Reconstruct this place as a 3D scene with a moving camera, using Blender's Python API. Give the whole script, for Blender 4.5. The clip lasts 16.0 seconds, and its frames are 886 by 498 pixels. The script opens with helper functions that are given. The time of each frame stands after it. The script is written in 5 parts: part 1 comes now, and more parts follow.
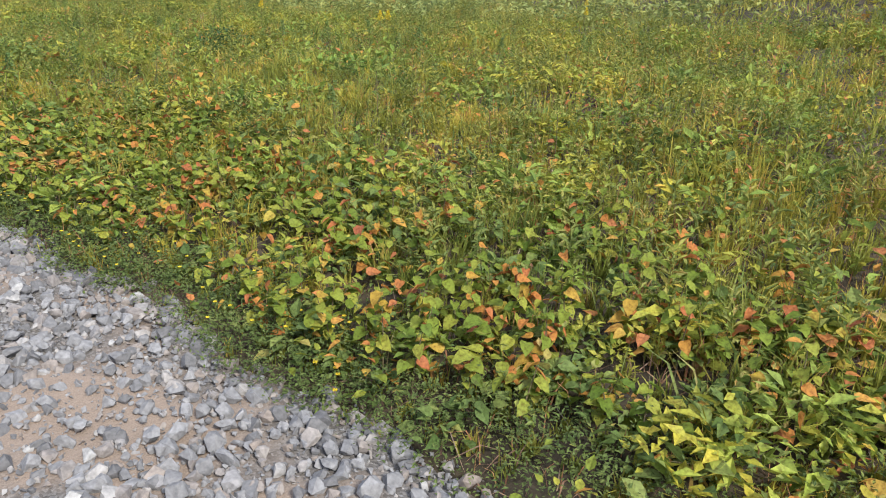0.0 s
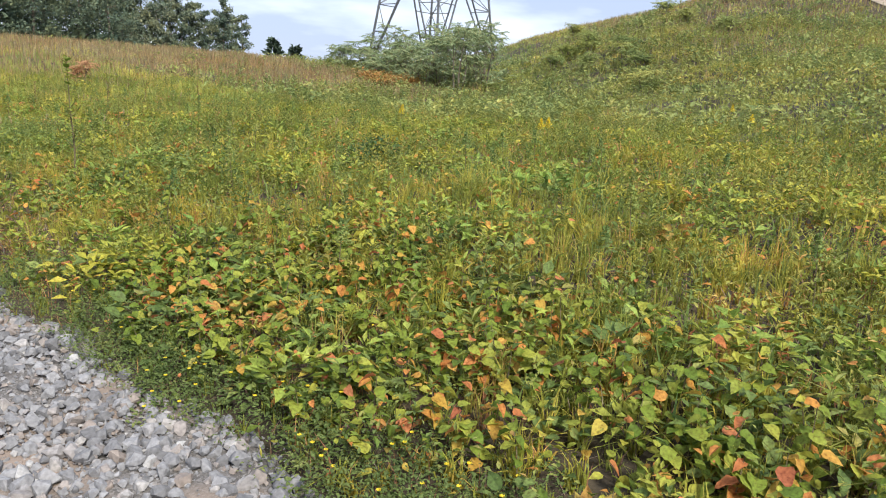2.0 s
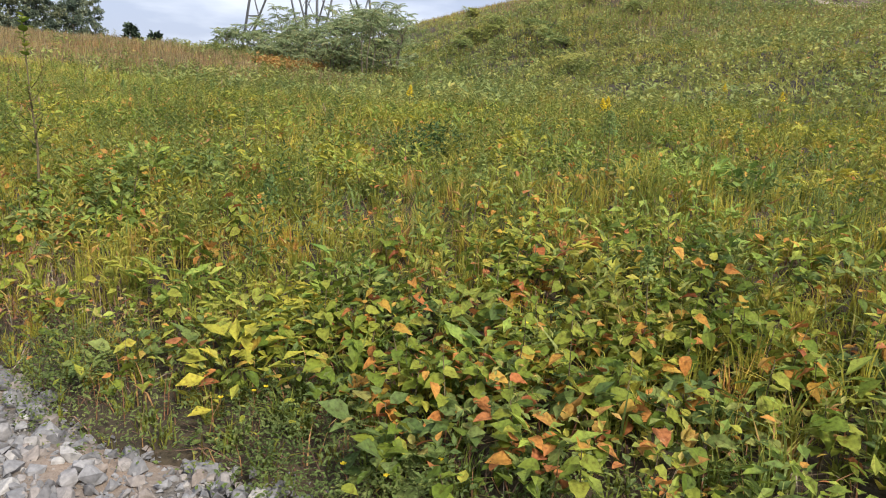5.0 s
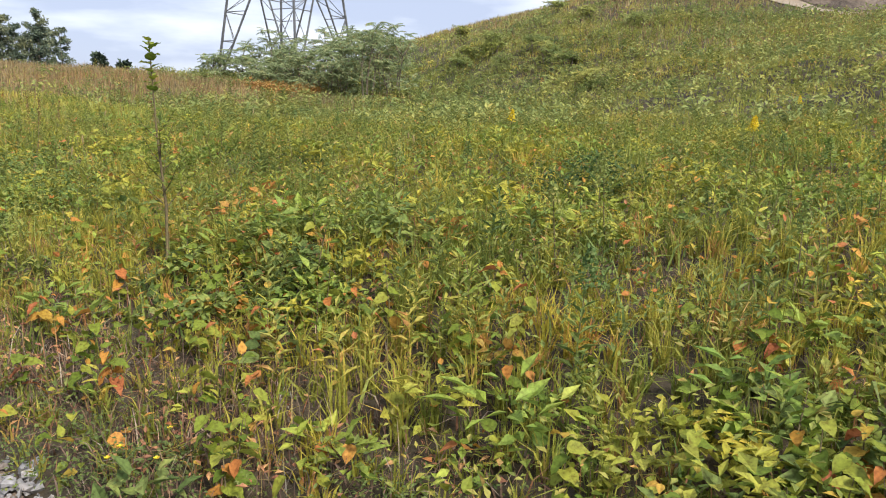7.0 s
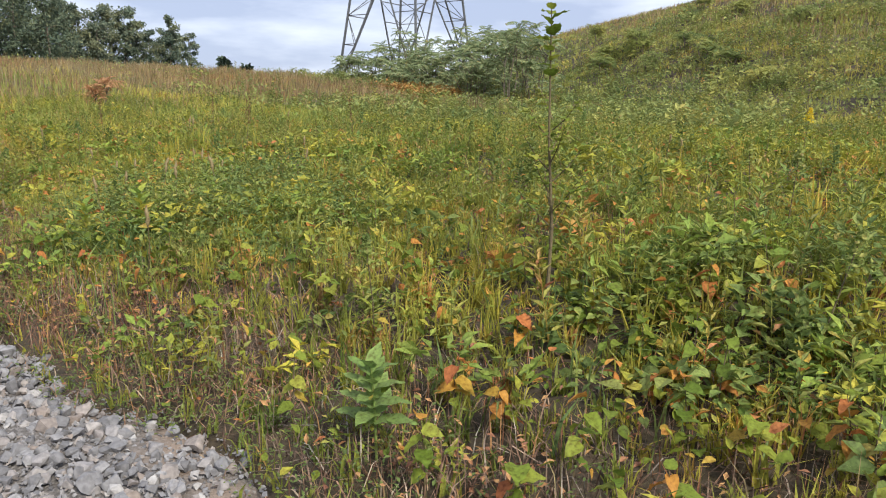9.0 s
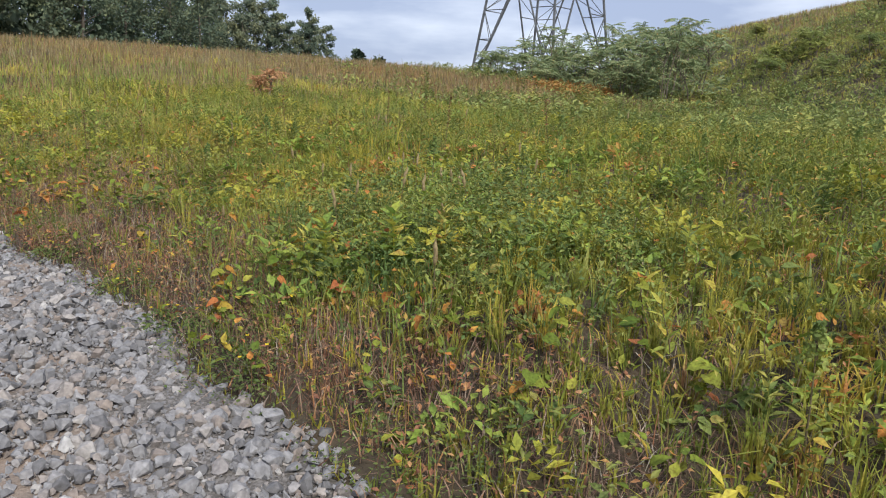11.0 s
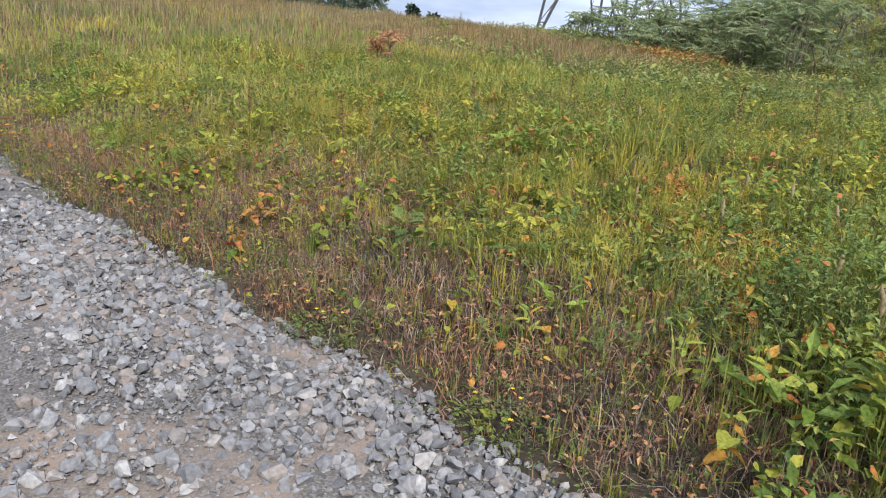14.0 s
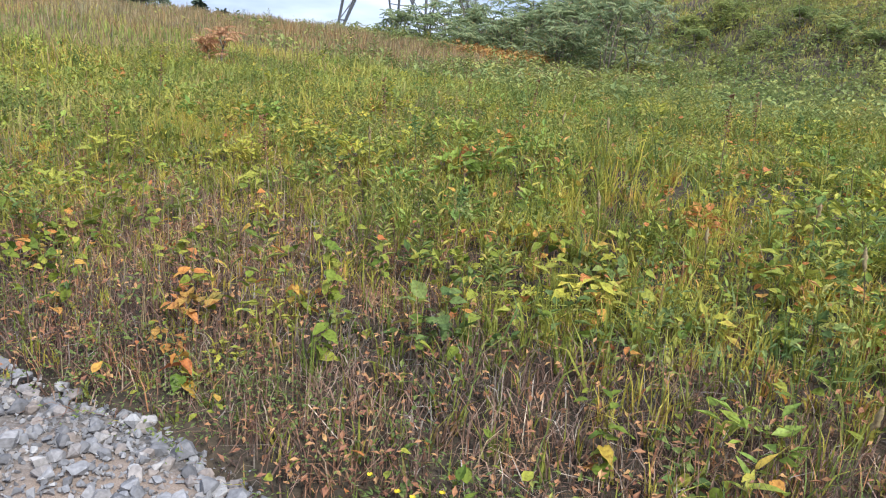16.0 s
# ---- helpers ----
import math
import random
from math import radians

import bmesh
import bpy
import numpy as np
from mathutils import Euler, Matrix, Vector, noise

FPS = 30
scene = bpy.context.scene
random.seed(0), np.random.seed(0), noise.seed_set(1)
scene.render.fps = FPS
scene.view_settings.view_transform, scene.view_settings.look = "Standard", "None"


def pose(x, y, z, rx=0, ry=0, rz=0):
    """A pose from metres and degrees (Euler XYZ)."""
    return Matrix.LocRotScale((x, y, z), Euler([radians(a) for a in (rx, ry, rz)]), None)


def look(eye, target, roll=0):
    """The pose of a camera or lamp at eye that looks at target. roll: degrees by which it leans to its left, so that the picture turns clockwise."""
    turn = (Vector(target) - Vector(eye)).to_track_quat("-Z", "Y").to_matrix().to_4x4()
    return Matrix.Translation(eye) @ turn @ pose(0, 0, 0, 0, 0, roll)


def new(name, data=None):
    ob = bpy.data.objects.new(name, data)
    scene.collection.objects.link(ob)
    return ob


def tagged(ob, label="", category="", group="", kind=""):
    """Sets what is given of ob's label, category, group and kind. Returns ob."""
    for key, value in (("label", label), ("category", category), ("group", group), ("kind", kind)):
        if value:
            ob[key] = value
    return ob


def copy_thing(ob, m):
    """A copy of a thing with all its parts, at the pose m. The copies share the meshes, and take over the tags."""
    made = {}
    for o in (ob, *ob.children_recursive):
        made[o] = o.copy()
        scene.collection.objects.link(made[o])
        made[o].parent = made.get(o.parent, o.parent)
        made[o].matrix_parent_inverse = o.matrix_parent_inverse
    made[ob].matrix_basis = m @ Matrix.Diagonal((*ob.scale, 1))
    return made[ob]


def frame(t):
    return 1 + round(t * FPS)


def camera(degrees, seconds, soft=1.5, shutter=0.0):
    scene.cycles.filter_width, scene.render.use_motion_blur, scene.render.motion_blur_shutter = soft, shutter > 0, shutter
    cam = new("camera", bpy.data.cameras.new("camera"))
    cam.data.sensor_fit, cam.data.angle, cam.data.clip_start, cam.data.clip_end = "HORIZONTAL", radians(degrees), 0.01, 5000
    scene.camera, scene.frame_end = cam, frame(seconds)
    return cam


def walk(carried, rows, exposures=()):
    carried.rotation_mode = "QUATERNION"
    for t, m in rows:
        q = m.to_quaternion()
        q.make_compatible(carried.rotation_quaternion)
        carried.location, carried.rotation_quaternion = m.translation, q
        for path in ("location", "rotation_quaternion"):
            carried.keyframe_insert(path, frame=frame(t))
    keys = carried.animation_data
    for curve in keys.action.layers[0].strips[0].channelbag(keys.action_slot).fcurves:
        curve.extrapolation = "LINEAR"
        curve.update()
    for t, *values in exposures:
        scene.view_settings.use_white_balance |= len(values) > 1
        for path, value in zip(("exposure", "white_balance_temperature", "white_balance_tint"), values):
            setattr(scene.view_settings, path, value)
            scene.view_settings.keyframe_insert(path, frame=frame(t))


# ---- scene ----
cam = camera(61.7, 16.0, soft=1.1)
PATH = [
    (0, (2.414, 1.344, 1.581), (3.657, 2.771, 0.936), 3.5),
    (0.5, (2.264, 1.77, 1.535), (3.353, 3.293, 0.832), 2.7),
    (1, (2.165, 2.259, 1.568), (3.231, 3.808, 0.888), 2.9),
    (1.5, (2.227, 2.747, 1.595), (3.282, 4.329, 0.975), 2.6),
    (2, (2.196, 3.243, 1.586), (3.34, 4.831, 1.173), 3.5),
    (2.5, (2.194, 3.65, 1.551), (3.428, 5.185, 1.203), 2.2),
    (3, (2.061, 4.084, 1.548), (3.281, 5.634, 1.215), 3.4),
    (3.2, (1.966, 4.298, 1.519), (3.196, 5.84, 1.19), 4.4),
    (5.3, (1.663, 6.292, 1.334), (3.088, 7.623, 0.891), 2.5),
    (5.5, (1.632, 6.486, 1.37), (3.053, 7.815, 0.909), 2.1),
    (6, (1.474, 6.98, 1.403), (2.888, 8.315, 0.939), 1.3),
    (6.5, (1.455, 7.496, 1.356), (2.894, 8.831, 0.975), -0.3),
    (7, (1.381, 8.024, 1.352), (2.851, 9.327, 0.981), 1.0),
    (7.5, (1.252, 8.527, 1.36), (2.831, 9.704, 1.015), 1.8),
    (8, (1.212, 9.096, 1.286), (2.712, 10.372, 0.937), 1.0),
    (8.5, (1.074, 9.598, 1.281), (2.414, 11.033, 0.905), 0.3),
    (9, (1.015, 10.05, 1.267), (2.303, 11.535, 0.9), 1.1),
    (9.5, (0.963, 10.508, 1.267), (2.126, 12.081, 0.855), 0.6),
    (11.8, (0.614, 12.076, 1.427), (1.616, 13.766, 1.057), 2.3),
    (12, (0.565, 12.274, 1.46), (1.481, 14.009, 1.075), -0.1),
    (12.5, (0.333, 12.804, 1.401), (1.145, 14.58, 0.969), 2.7),
    (13, (0.234, 13.301, 1.372), (1.044, 15.078, 0.939), 2.4),
    (13.5, (0.057, 13.763, 1.418), (0.837, 15.547, 0.96), 0.3),
    (14, (-0.082, 14.244, 1.431), (0.887, 15.92, 0.93), 4.6),
    (14.5, (-0.026, 14.707, 1.398), (1.226, 16.19, 0.917), 3.7),
    (15, (-0.076, 15.143, 1.359), (1.348, 16.464, 0.883), 5.2),
    (15.5, (-0.177, 15.616, 1.403), (1.266, 16.923, 0.941), 5.2),
    (16, (-0.221, 16.147, 1.402), (1.169, 17.507, 0.935), 4.1),
]
EXPOSURES = [(0.0, 0.47, 6050, 9), (1.0, 0.55, 6050, 9), (1.5, 0.48, 6100, 9), (2.0, 0.53, 6150, 9), (2.5, 0.34, 6250, 9), (3.0, 0.17, 6300, 9), (5.5, 0.50, 6500, 10), (6.0, 0.60, 6500, 10), (6.5, 0.54, 6500, 10), (7.0, 0.48, 6480, 10), (7.5, 0.52, 6450, 10), (9.0, 0.32, 6300, 10), (9.5, 0.27, 6250, 10),
             (12.0, 0.04, 6050, 10), (12.5, 0.22, 6030, 10), (13.5, 0.28, 6000, 10), (14.5, 0.42, 5800, 10), (16.0, 0.57, 5700, 10)]
walk(cam, [(t, look(eye, target, roll)) for t, eye, target, roll in PATH], EXPOSURES)

# ---------------------------------------------------------------- light
SUN_AZ, SUN_EL = 190.0, 42.0      # compass from +y, clockwise; height above the horizon
sun = new("sun", bpy.data.lights.new("sun", "SUN"))
sun.data.energy, sun.data.angle, sun.data.color = 4.4, radians(13), (1.0, 0.93, 0.80)
_a, _e = radians(SUN_AZ), radians(SUN_EL)
sun.matrix_world = look((0, 0, 60), (-math.sin(_a) * math.cos(_e), -math.cos(_a) * math.cos(_e), 60 - math.sin(_e)))

world = bpy.data.worlds.new("sky")
scene.world = world
world.use_nodes = True
wn, wl = world.node_tree.nodes, world.node_tree.links
wn.clear()
w_out, w_bg, w_sky = wn.new("ShaderNodeOutputWorld"), wn.new("ShaderNodeBackground"), wn.new("ShaderNodeTexSky")
w_sky.sky_type, w_sky.sun_disc = "NISHITA", False
w_sky.sun_elevation, w_sky.sun_rotation = _e, _a
w_gain = wn.new("ShaderNodeMix"); w_gain.data_type, w_gain.blend_type = "RGBA", "MULTIPLY"
w_gain.inputs[0].default_value = 1.0
w_gain.inputs[7].default_value = (0.10, 0.10, 0.10, 1)
wl.new(w_sky.outputs[0], w_gain.inputs[6])
w_tc, w_map = wn.new("ShaderNodeTexCoord"), wn.new("ShaderNodeMapping")
w_map.inputs["Scale"].default_value = (2.0, 2.0, 8.0)
w_map.inputs["Location"].default_value = (3.1, 0.4, 0.7)
wl.new(w_tc.outputs["Generated"], w_map.inputs[0])
w_noise = wn.new("ShaderNodeTexNoise")
w_noise.inputs["Scale"].default_value, w_noise.inputs["Detail"].default_value = 1.5, 6
w_noise.inputs["Roughness"].default_value = 0.5
wl.new(w_map.outputs[0], w_noise.inputs["Vector"])
w_ramp = wn.new("ShaderNodeValToRGB")
w_ramp.color_ramp.elements[0].position, w_ramp.color_ramp.elements[0].color = 0.40, (0.40, 0.45, 0.60, 1)
w_ramp.color_ramp.elements[1].position, w_ramp.color_ramp.elements[1].color = 0.60, (0.84, 0.87, 0.95, 1)
wl.new(w_noise.outputs[0], w_ramp.inputs[0])
w_mix = wn.new("ShaderNodeMix"); w_mix.data_type = "RGBA"
w_mix.inputs[0].default_value = 0.86
wl.new(w_gain.outputs[2], w_mix.inputs[6]); wl.new(w_ramp.outputs[0], w_mix.inputs[7])
wl.new(w_mix.outputs[2], w_bg.inputs[0]); wl.new(w_bg.outputs[0], w_out.inputs[0])
w_bg.inputs[1].default_value = 1.12

# ---------------------------------------------------------------- materials
def node_material(name):
    m = bpy.data.materials.new(name)
    m.use_nodes = True
    nt = m.node_tree
    return m, nt, nt.nodes, nt.links, nt.nodes["Principled BSDF"]


def ramp_node(nodes, stops):
    r = nodes.new("ShaderNodeValToRGB")
    while len(r.color_ramp.elements) < len(stops):
        r.color_ramp.elements.new(0.5)
    for el, (p, c) in zip(r.color_ramp.elements, stops):
        el.position, el.color = p, (*c, 1)
    return r


def foliage(name, stops, patch=None, patch_scale=0.35, through_light=0.35, rough=0.6, by="island", gloss=0.25, tuft=0.0):
    """Leaves and blades: a colour for each piece, a slow drift of colour over the field, and light that shines through."""
    m, nt, nodes, links, bsdf = node_material(name)
    if by == "island":
        pick = nodes.new("ShaderNodeNewGeometry").outputs["Random Per Island"]
    else:
        pick = nodes.new("ShaderNodeObjectInfo").outputs["Random"]
    ramp = ramp_node(nodes, stops)
    geo = nodes.new("ShaderNodeNewGeometry")
    if tuft:
        tn = nodes.new("ShaderNodeTexNoise")
        tn.inputs["Scale"].default_value, tn.inputs["Detail"].default_value = tuft, 3
        links.new(geo.outputs["Position"], tn.inputs["Vector"])
        spread = nodes.new("ShaderNodeMapRange")
        for k, val in ((1, 0.32), (2, 0.68), (3, -0.08), (4, 1.02)):
            spread.inputs[k].default_value = val
        links.new(tn.outputs[0], spread.inputs[0])
        blend = nodes.new("ShaderNodeMix")
        blend.inputs[0].default_value = 0.64
        links.new(pick, blend.inputs[2]); links.new(spread.outputs[0], blend.inputs[3])
        pick = blend.outputs[0]
    links.new(pick, ramp.inputs[0])
    colour = ramp.outputs[0]
    if patch:
        n = nodes.new("ShaderNodeTexNoise")
        n.inputs["Scale"].default_value, n.inputs["Detail"].default_value = patch_scale, 4
        links.new(geo.outputs["Position"], n.inputs["Vector"])
        edge = ramp_node(nodes, [(0.40, (0, 0, 0)), (0.68, (1, 1, 1))])
        links.new(n.outputs[0], edge.inputs[0])
        mix = nodes.new("ShaderNodeMix"); mix.data_type, mix.blend_type = "RGBA", "MULTIPLY"
        links.new(edge.outputs[0], mix.inputs[0]); links.new(colour, mix.inputs[6])
        mix.inputs[7].default_value = (*patch, 1)
        colour = mix.outputs[2]
        n2 = nodes.new("ShaderNodeTexNoise")
        n2.inputs["Scale"].default_value, n2.inputs["Detail"].default_value = patch_scale * 3.1, 3
        links.new(geo.outputs["Position"], n2.inputs["Vector"])
        edge2 = ramp_node(nodes, [(0.36, (0.62, 0.70, 0.74)), (0.5, (1, 1, 1)), (0.66, (1.22, 1.10, 0.9))])
        links.new(n2.outputs[0], edge2.inputs[0])
        mix2 = nodes.new("ShaderNodeMix"); mix2.data_type, mix2.blend_type = "RGBA", "MULTIPLY"
        mix2.inputs[0].default_value = 1.0
        links.new(colour, mix2.inputs[6]); links.new(edge2.outputs[0], mix2.inputs[7])
        colour = mix2.outputs[2]
    fine = nodes.new("ShaderNodeTexNoise")
    fine.inputs["Scale"].default_value, fine.inputs["Detail"].default_value = 75, 4
    links.new(geo.outputs["Position"], fine.inputs["Vector"])
    tone = ramp_node(nodes, [(0.32, (0.62, 0.52, 0.5)), (0.45, (0.9, 0.88, 0.88)), (0.68, (1.22, 1.22, 1.12))])
    links.new(fine.outputs[0], tone.inputs[0])
    mul = nodes.new("ShaderNodeMix"); mul.data_type, mul.blend_type = "RGBA", "MULTIPLY"
    mul.inputs[0].default_value = 1.0
    links.new(colour, mul.inputs[6]); links.new(tone.outputs[0], mul.inputs[7])
    colour = mul.outputs[2]
    links.new(colour, bsdf.inputs["Base Color"])
    bsdf.inputs["Roughness"].default_value = rough
    bsdf.inputs["Specular IOR Level"].default_value = gloss
    tr = nodes.new("ShaderNodeBsdfTranslucent")
    links.new(colour, tr.inputs[0])
    ms = nodes.new("ShaderNodeMixShader")
    ms.inputs[0].default_value = through_light
    out = nodes["Material Output"]
    links.new(bsdf.outputs[0], ms.inputs[1]); links.new(tr.outputs[0], ms.inputs[2])
    links.new(ms.outputs[0], out.inputs[0])
    return m


def rough_material(name, stops, scale, rough=0.9, bump=0.4, fine=40.0, metal=0.0, by="noise", depth=0.02):
    """Stone, soil, bark, steel: colour that varies at two scales, and relief."""
    m, nt, nodes, links, bsdf = node_material(name)
    geo = nodes.new("ShaderNodeNewGeometry")
    n1, n2 = nodes.new("ShaderNodeTexNoise"), nodes.new("ShaderNodeTexNoise")
    n1.inputs["Scale"].default_value, n1.inputs["Detail"].default_value = scale, 6
    n2.inputs["Scale"].default_value, n2.inputs["Detail"].default_value = fine, 5
    links.new(geo.outputs["Position"], n1.inputs["Vector"]); links.new(geo.outputs["Position"], n2.inputs["Vector"])
    ramp = ramp_node(nodes, stops)
    if by == "noise":
        links.new(n1.outputs[0], ramp.inputs[0])
    elif by == "island":
        links.new(geo.outputs["Random Per Island"], ramp.inputs[0])
    else:
        links.new(nodes.new("ShaderNodeObjectInfo").outputs["Random"], ramp.inputs[0])
    tone = ramp_node(nodes, [(0.3, (0.7, 0.7, 0.7)), (0.7, (1.2, 1.2, 1.2))])
    links.new(n2.outputs[0], tone.inputs[0])
    mul = nodes.new("ShaderNodeMix"); mul.data_type, mul.blend_type = "RGBA", "MULTIPLY"
    mul.inputs[0].default_value = 1.0
    links.new(ramp.outputs[0], mul.inputs[6]); links.new(tone.outputs[0], mul.inputs[7])
    links.new(mul.outputs[2], bsdf.inputs["Base Color"])
    b = nodes.new("ShaderNodeBump")
    b.inputs["Strength"].default_value, b.inputs["Distance"].default_value = bump, depth
    links.new(n2.outputs[0], b.inputs["Height"]); links.new(b.outputs[0], bsdf.inputs["Normal"])
    bsdf.inputs["Roughness"].default_value, bsdf.inputs["Metallic"].default_value = rough, metal
    return m


MAT_SOIL = rough_material("soil_and_thatch", [(0.3, (0.032, 0.024, 0.014)), (0.5, (0.052, 0.039, 0.022)), (0.7, (0.085, 0.06, 0.037))], 0.9, bump=0.8, fine=25)
MAT_STONE = rough_material("crushed_limestone", [(0.0, (0.12, 0.116, 0.12)), (0.3, (0.188, 0.184, 0.19)), (0.66, (0.25, 0.244, 0.25)), (0.86, (0.225, 0.185, 0.16)), (1.0, (0.35, 0.34, 0.335))], 3, bump=0.5, fine=55, by="island", depth=0.006)
MAT_STONE_ONE = rough_material("limestone_piece", [(0.0, (0.12, 0.116, 0.12)), (0.3, (0.188, 0.184, 0.19)), (0.66, (0.25, 0.244, 0.25)), (0.86, (0.225, 0.185, 0.16)), (1.0, (0.35, 0.34, 0.335))], 3, bump=0.5, fine=55, by="object", depth=0.006)
MAT_STEEL = rough_material("galvanised_steel", [(0.3, (0.10, 0.105, 0.11)), (0.7, (0.17, 0.175, 0.18))], 0.6, rough=0.55, bump=0.1, fine=8, metal=0.4)
MAT_BARK = rough_material("grey_brown_bark", [(0.3, (0.10, 0.08, 0.06)), (0.7, (0.2, 0.17, 0.13))], 4, bump=0.9, fine=20)
MAT_BIRCH = rough_material("white_birch_bark", [(0.38, (0.12, 0.11, 0.10)), (0.46, (0.62, 0.6, 0.56)), (0.7, (0.74, 0.72, 0.68))], 1.6, bump=0.4, fine=14)
MAT_STEM = rough_material("woody_stem", [(0.3, (0.10, 0.075, 0.04)), (0.7, (0.16, 0.13, 0.06))], 9, bump=0.4, fine=60)
MAT_DIRT = rough_material("pale_dirt", [(0.3, (0.22, 0.175, 0.13)), (0.7, (0.31, 0.26, 0.20))], 0.7, bump=0.6, fine=6)
MAT_BANK = rough_material("dark_cut_soil", [(0.3, (0.09, 0.07, 0.055)), (0.7, (0.17, 0.13, 0.10))], 0.8, bump=1.0, fine=5, depth=0.1)

GREEN = [(0.0, (0.163, 0.202, 0.046)), (0.3, (0.276, 0.292, 0.0552)), (0.56, (0.398, 0.37, 0.0657)), (0.74, (0.517, 0.416, 0.0788)), (0.87, (0.606, 0.348, 0.118)), (1.0, (0.494, 0.202, 0.112))]
# Paler, greyer version of GREEN, with the far slope's haze coloured in.
HILL = [(0.0, (0.28, 0.32, 0.091)), (0.4, (0.39, 0.4, 0.104)), (0.75, (0.5, 0.44, 0.117)), (1.0, (0.57, 0.42, 0.182))]
MAT_GRASS = foliage("meadow_grass", GREEN, patch=(0.55, 0.72, 0.75), patch_scale=0.45, tuft=3.2)
MAT_GRASS_FAR = foliage("meadow_grass_far", HILL, patch=(0.60, 0.80, 0.95), patch_scale=0.16, tuft=1.1, gloss=0.06, rough=0.8)
MAT_HERB = foliage("herb_leaf", [(0.0, (0.11, 0.154, 0.0442)), (0.35, (0.209, 0.248, 0.0632)), (0.60, (0.308, 0.314, 0.0757)), (0.78, (0.385, 0.341, 0.0884)), (0.90, (0.55, 0.319, 0.114)), (1.0, (0.484, 0.198, 0.114))], patch=(0.7, 0.85, 0.95), patch_scale=0.5, tuft=2.6)
MAT_DRY = foliage("dry_grass", [(0.0, (0.17, 0.135, 0.065)), (0.4, (0.24, 0.205, 0.095)), (0.7, (0.31, 0.27, 0.14)), (1.0, (0.42, 0.37, 0.23))], patch=(0.75, 0.6, 0.55), patch_scale=0.6, through_light=0.25)
MAT_RUSSET = foliage("russet_seed_grass", [(0.0, (0.25, 0.165, 0.10)), (0.5, (0.33, 0.245, 0.135)), (1.0, (0.40, 0.34, 0.20))], patch=(0.9, 0.75, 0.7), patch_scale=0.2, through_light=0.3)
MAT_THATCH = foliage("dead_thatch", [(0.0, (0.13, 0.08, 0.06)), (0.5, (0.235, 0.15, 0.11)), (0.85, (0.33, 0.235, 0.17)), (1.0, (0.46, 0.42, 0.36))], patch=(0.6, 0.5, 0.5), patch_scale=0.8, through_light=0.1)
MAT_LEAF = foliage("broad_leaf", [(0.0, (0.095, 0.147, 0.0241)), (0.4, (0.19, 0.237, 0.0337)), (0.64, (0.304, 0.318, 0.0481)), (0.74, (0.38, 0.361, 0.0577)), (0.82, (0.551, 0.304, 0.0673)), (0.90, (0.52, 0.22, 0.06)), (1.0, (0.44, 0.17, 0.075))], rough=0.6, gloss=0.18)
MAT_LEAF_GREEN = foliage("green_leaf", [(0.0, (0.0893, 0.142, 0.041)), (0.5, (0.152, 0.21, 0.0614)), (0.9, (0.242, 0.289, 0.0819)), (1.0, (0.399, 0.326, 0.0956))], rough=0.6, gloss=0.18)
MAT_LEAF_ONE = foliage("green_leaf_single", [(0.0, (0.114, 0.176, 0.0267)), (0.5, (0.209, 0.261, 0.0374)), (1.0, (0.31, 0.325, 0.055))], by="object", rough=0.6, gloss=0.18)
MAT_AUTUMN_ONE = foliage("turning_leaf_single", [(0.0, (0.40, 0.30, 0.05)), (0.35, (0.48, 0.25, 0.05)), (0.7, (0.46, 0.17, 0.055)), (1.0, (0.36, 0.12, 0.06))], by="object", rough=0.6, gloss=0.18)
MAT_LEAF_DARK = foliage("dark_herb_leaf", [(0.0, (0.05, 0.10, 0.035)), (1.0, (0.10, 0.16, 0.05))])
MAT_LANCE = foliage("lance_leaf", [(0.0, (0.20, 0.30, 0.06)), (0.6, (0.34, 0.40, 0.07)), (0.9, (0.50, 0.46, 0.08)), (1.0, (0.60, 0.42, 0.08))], by="object", rough=0.5, through_light=0.4)
MAT_MILK = foliage("milkweed_leaf", [(0.0, (0.17, 0.26, 0.07)), (1.0, (0.25, 0.34, 0.10))], by="object", rough=0.5)
MAT_SUMAC = foliage("sumac_leaf", [(0.0, (0.18, 0.25, 0.13)), (0.6, (0.27, 0.34, 0.17)), (0.92, (0.38, 0.42, 0.22)), (1.0, (0.42, 0.28, 0.10))], through_light=0.4)
MAT_RED = foliage("red_leaf", [(0.0, (0.40, 0.20, 0.11)), (1.0, (0.55, 0.34, 0.18))])
MAT_REDSTEM = foliage("reddish_stem", [(0.0, (0.24, 0.11, 0.07)), (0.5, (0.36, 0.18, 0.09)), (1.0, (0.50, 0.30, 0.13))], through_light=0.2)
MAT_FERN = foliage("bracken", [(0.0, (0.34, 0.17, 0.06)), (0.6, (0.46, 0.26, 0.08)), (1.0, (0.42, 0.34, 0.13))])
MAT_LUSH = foliage("lush_grass", [(0.0, (0.131, 0.2, 0.0638)), (0.45, (0.21, 0.273, 0.078)), (0.8, (0.326, 0.347, 0.0992)), (1.0, (0.462, 0.378, 0.142))], patch=(0.7, 0.85, 0.9), patch_scale=0.6, tuft=2.0)
MAT_VETCH = foliage("vetch_leaf", [(0.0, (0.08, 0.12, 0.04)), (0.6, (0.145, 0.195, 0.06)), (1.0, (0.25, 0.275, 0.09))], rough=0.6, gloss=0.18, tuft=5.0)
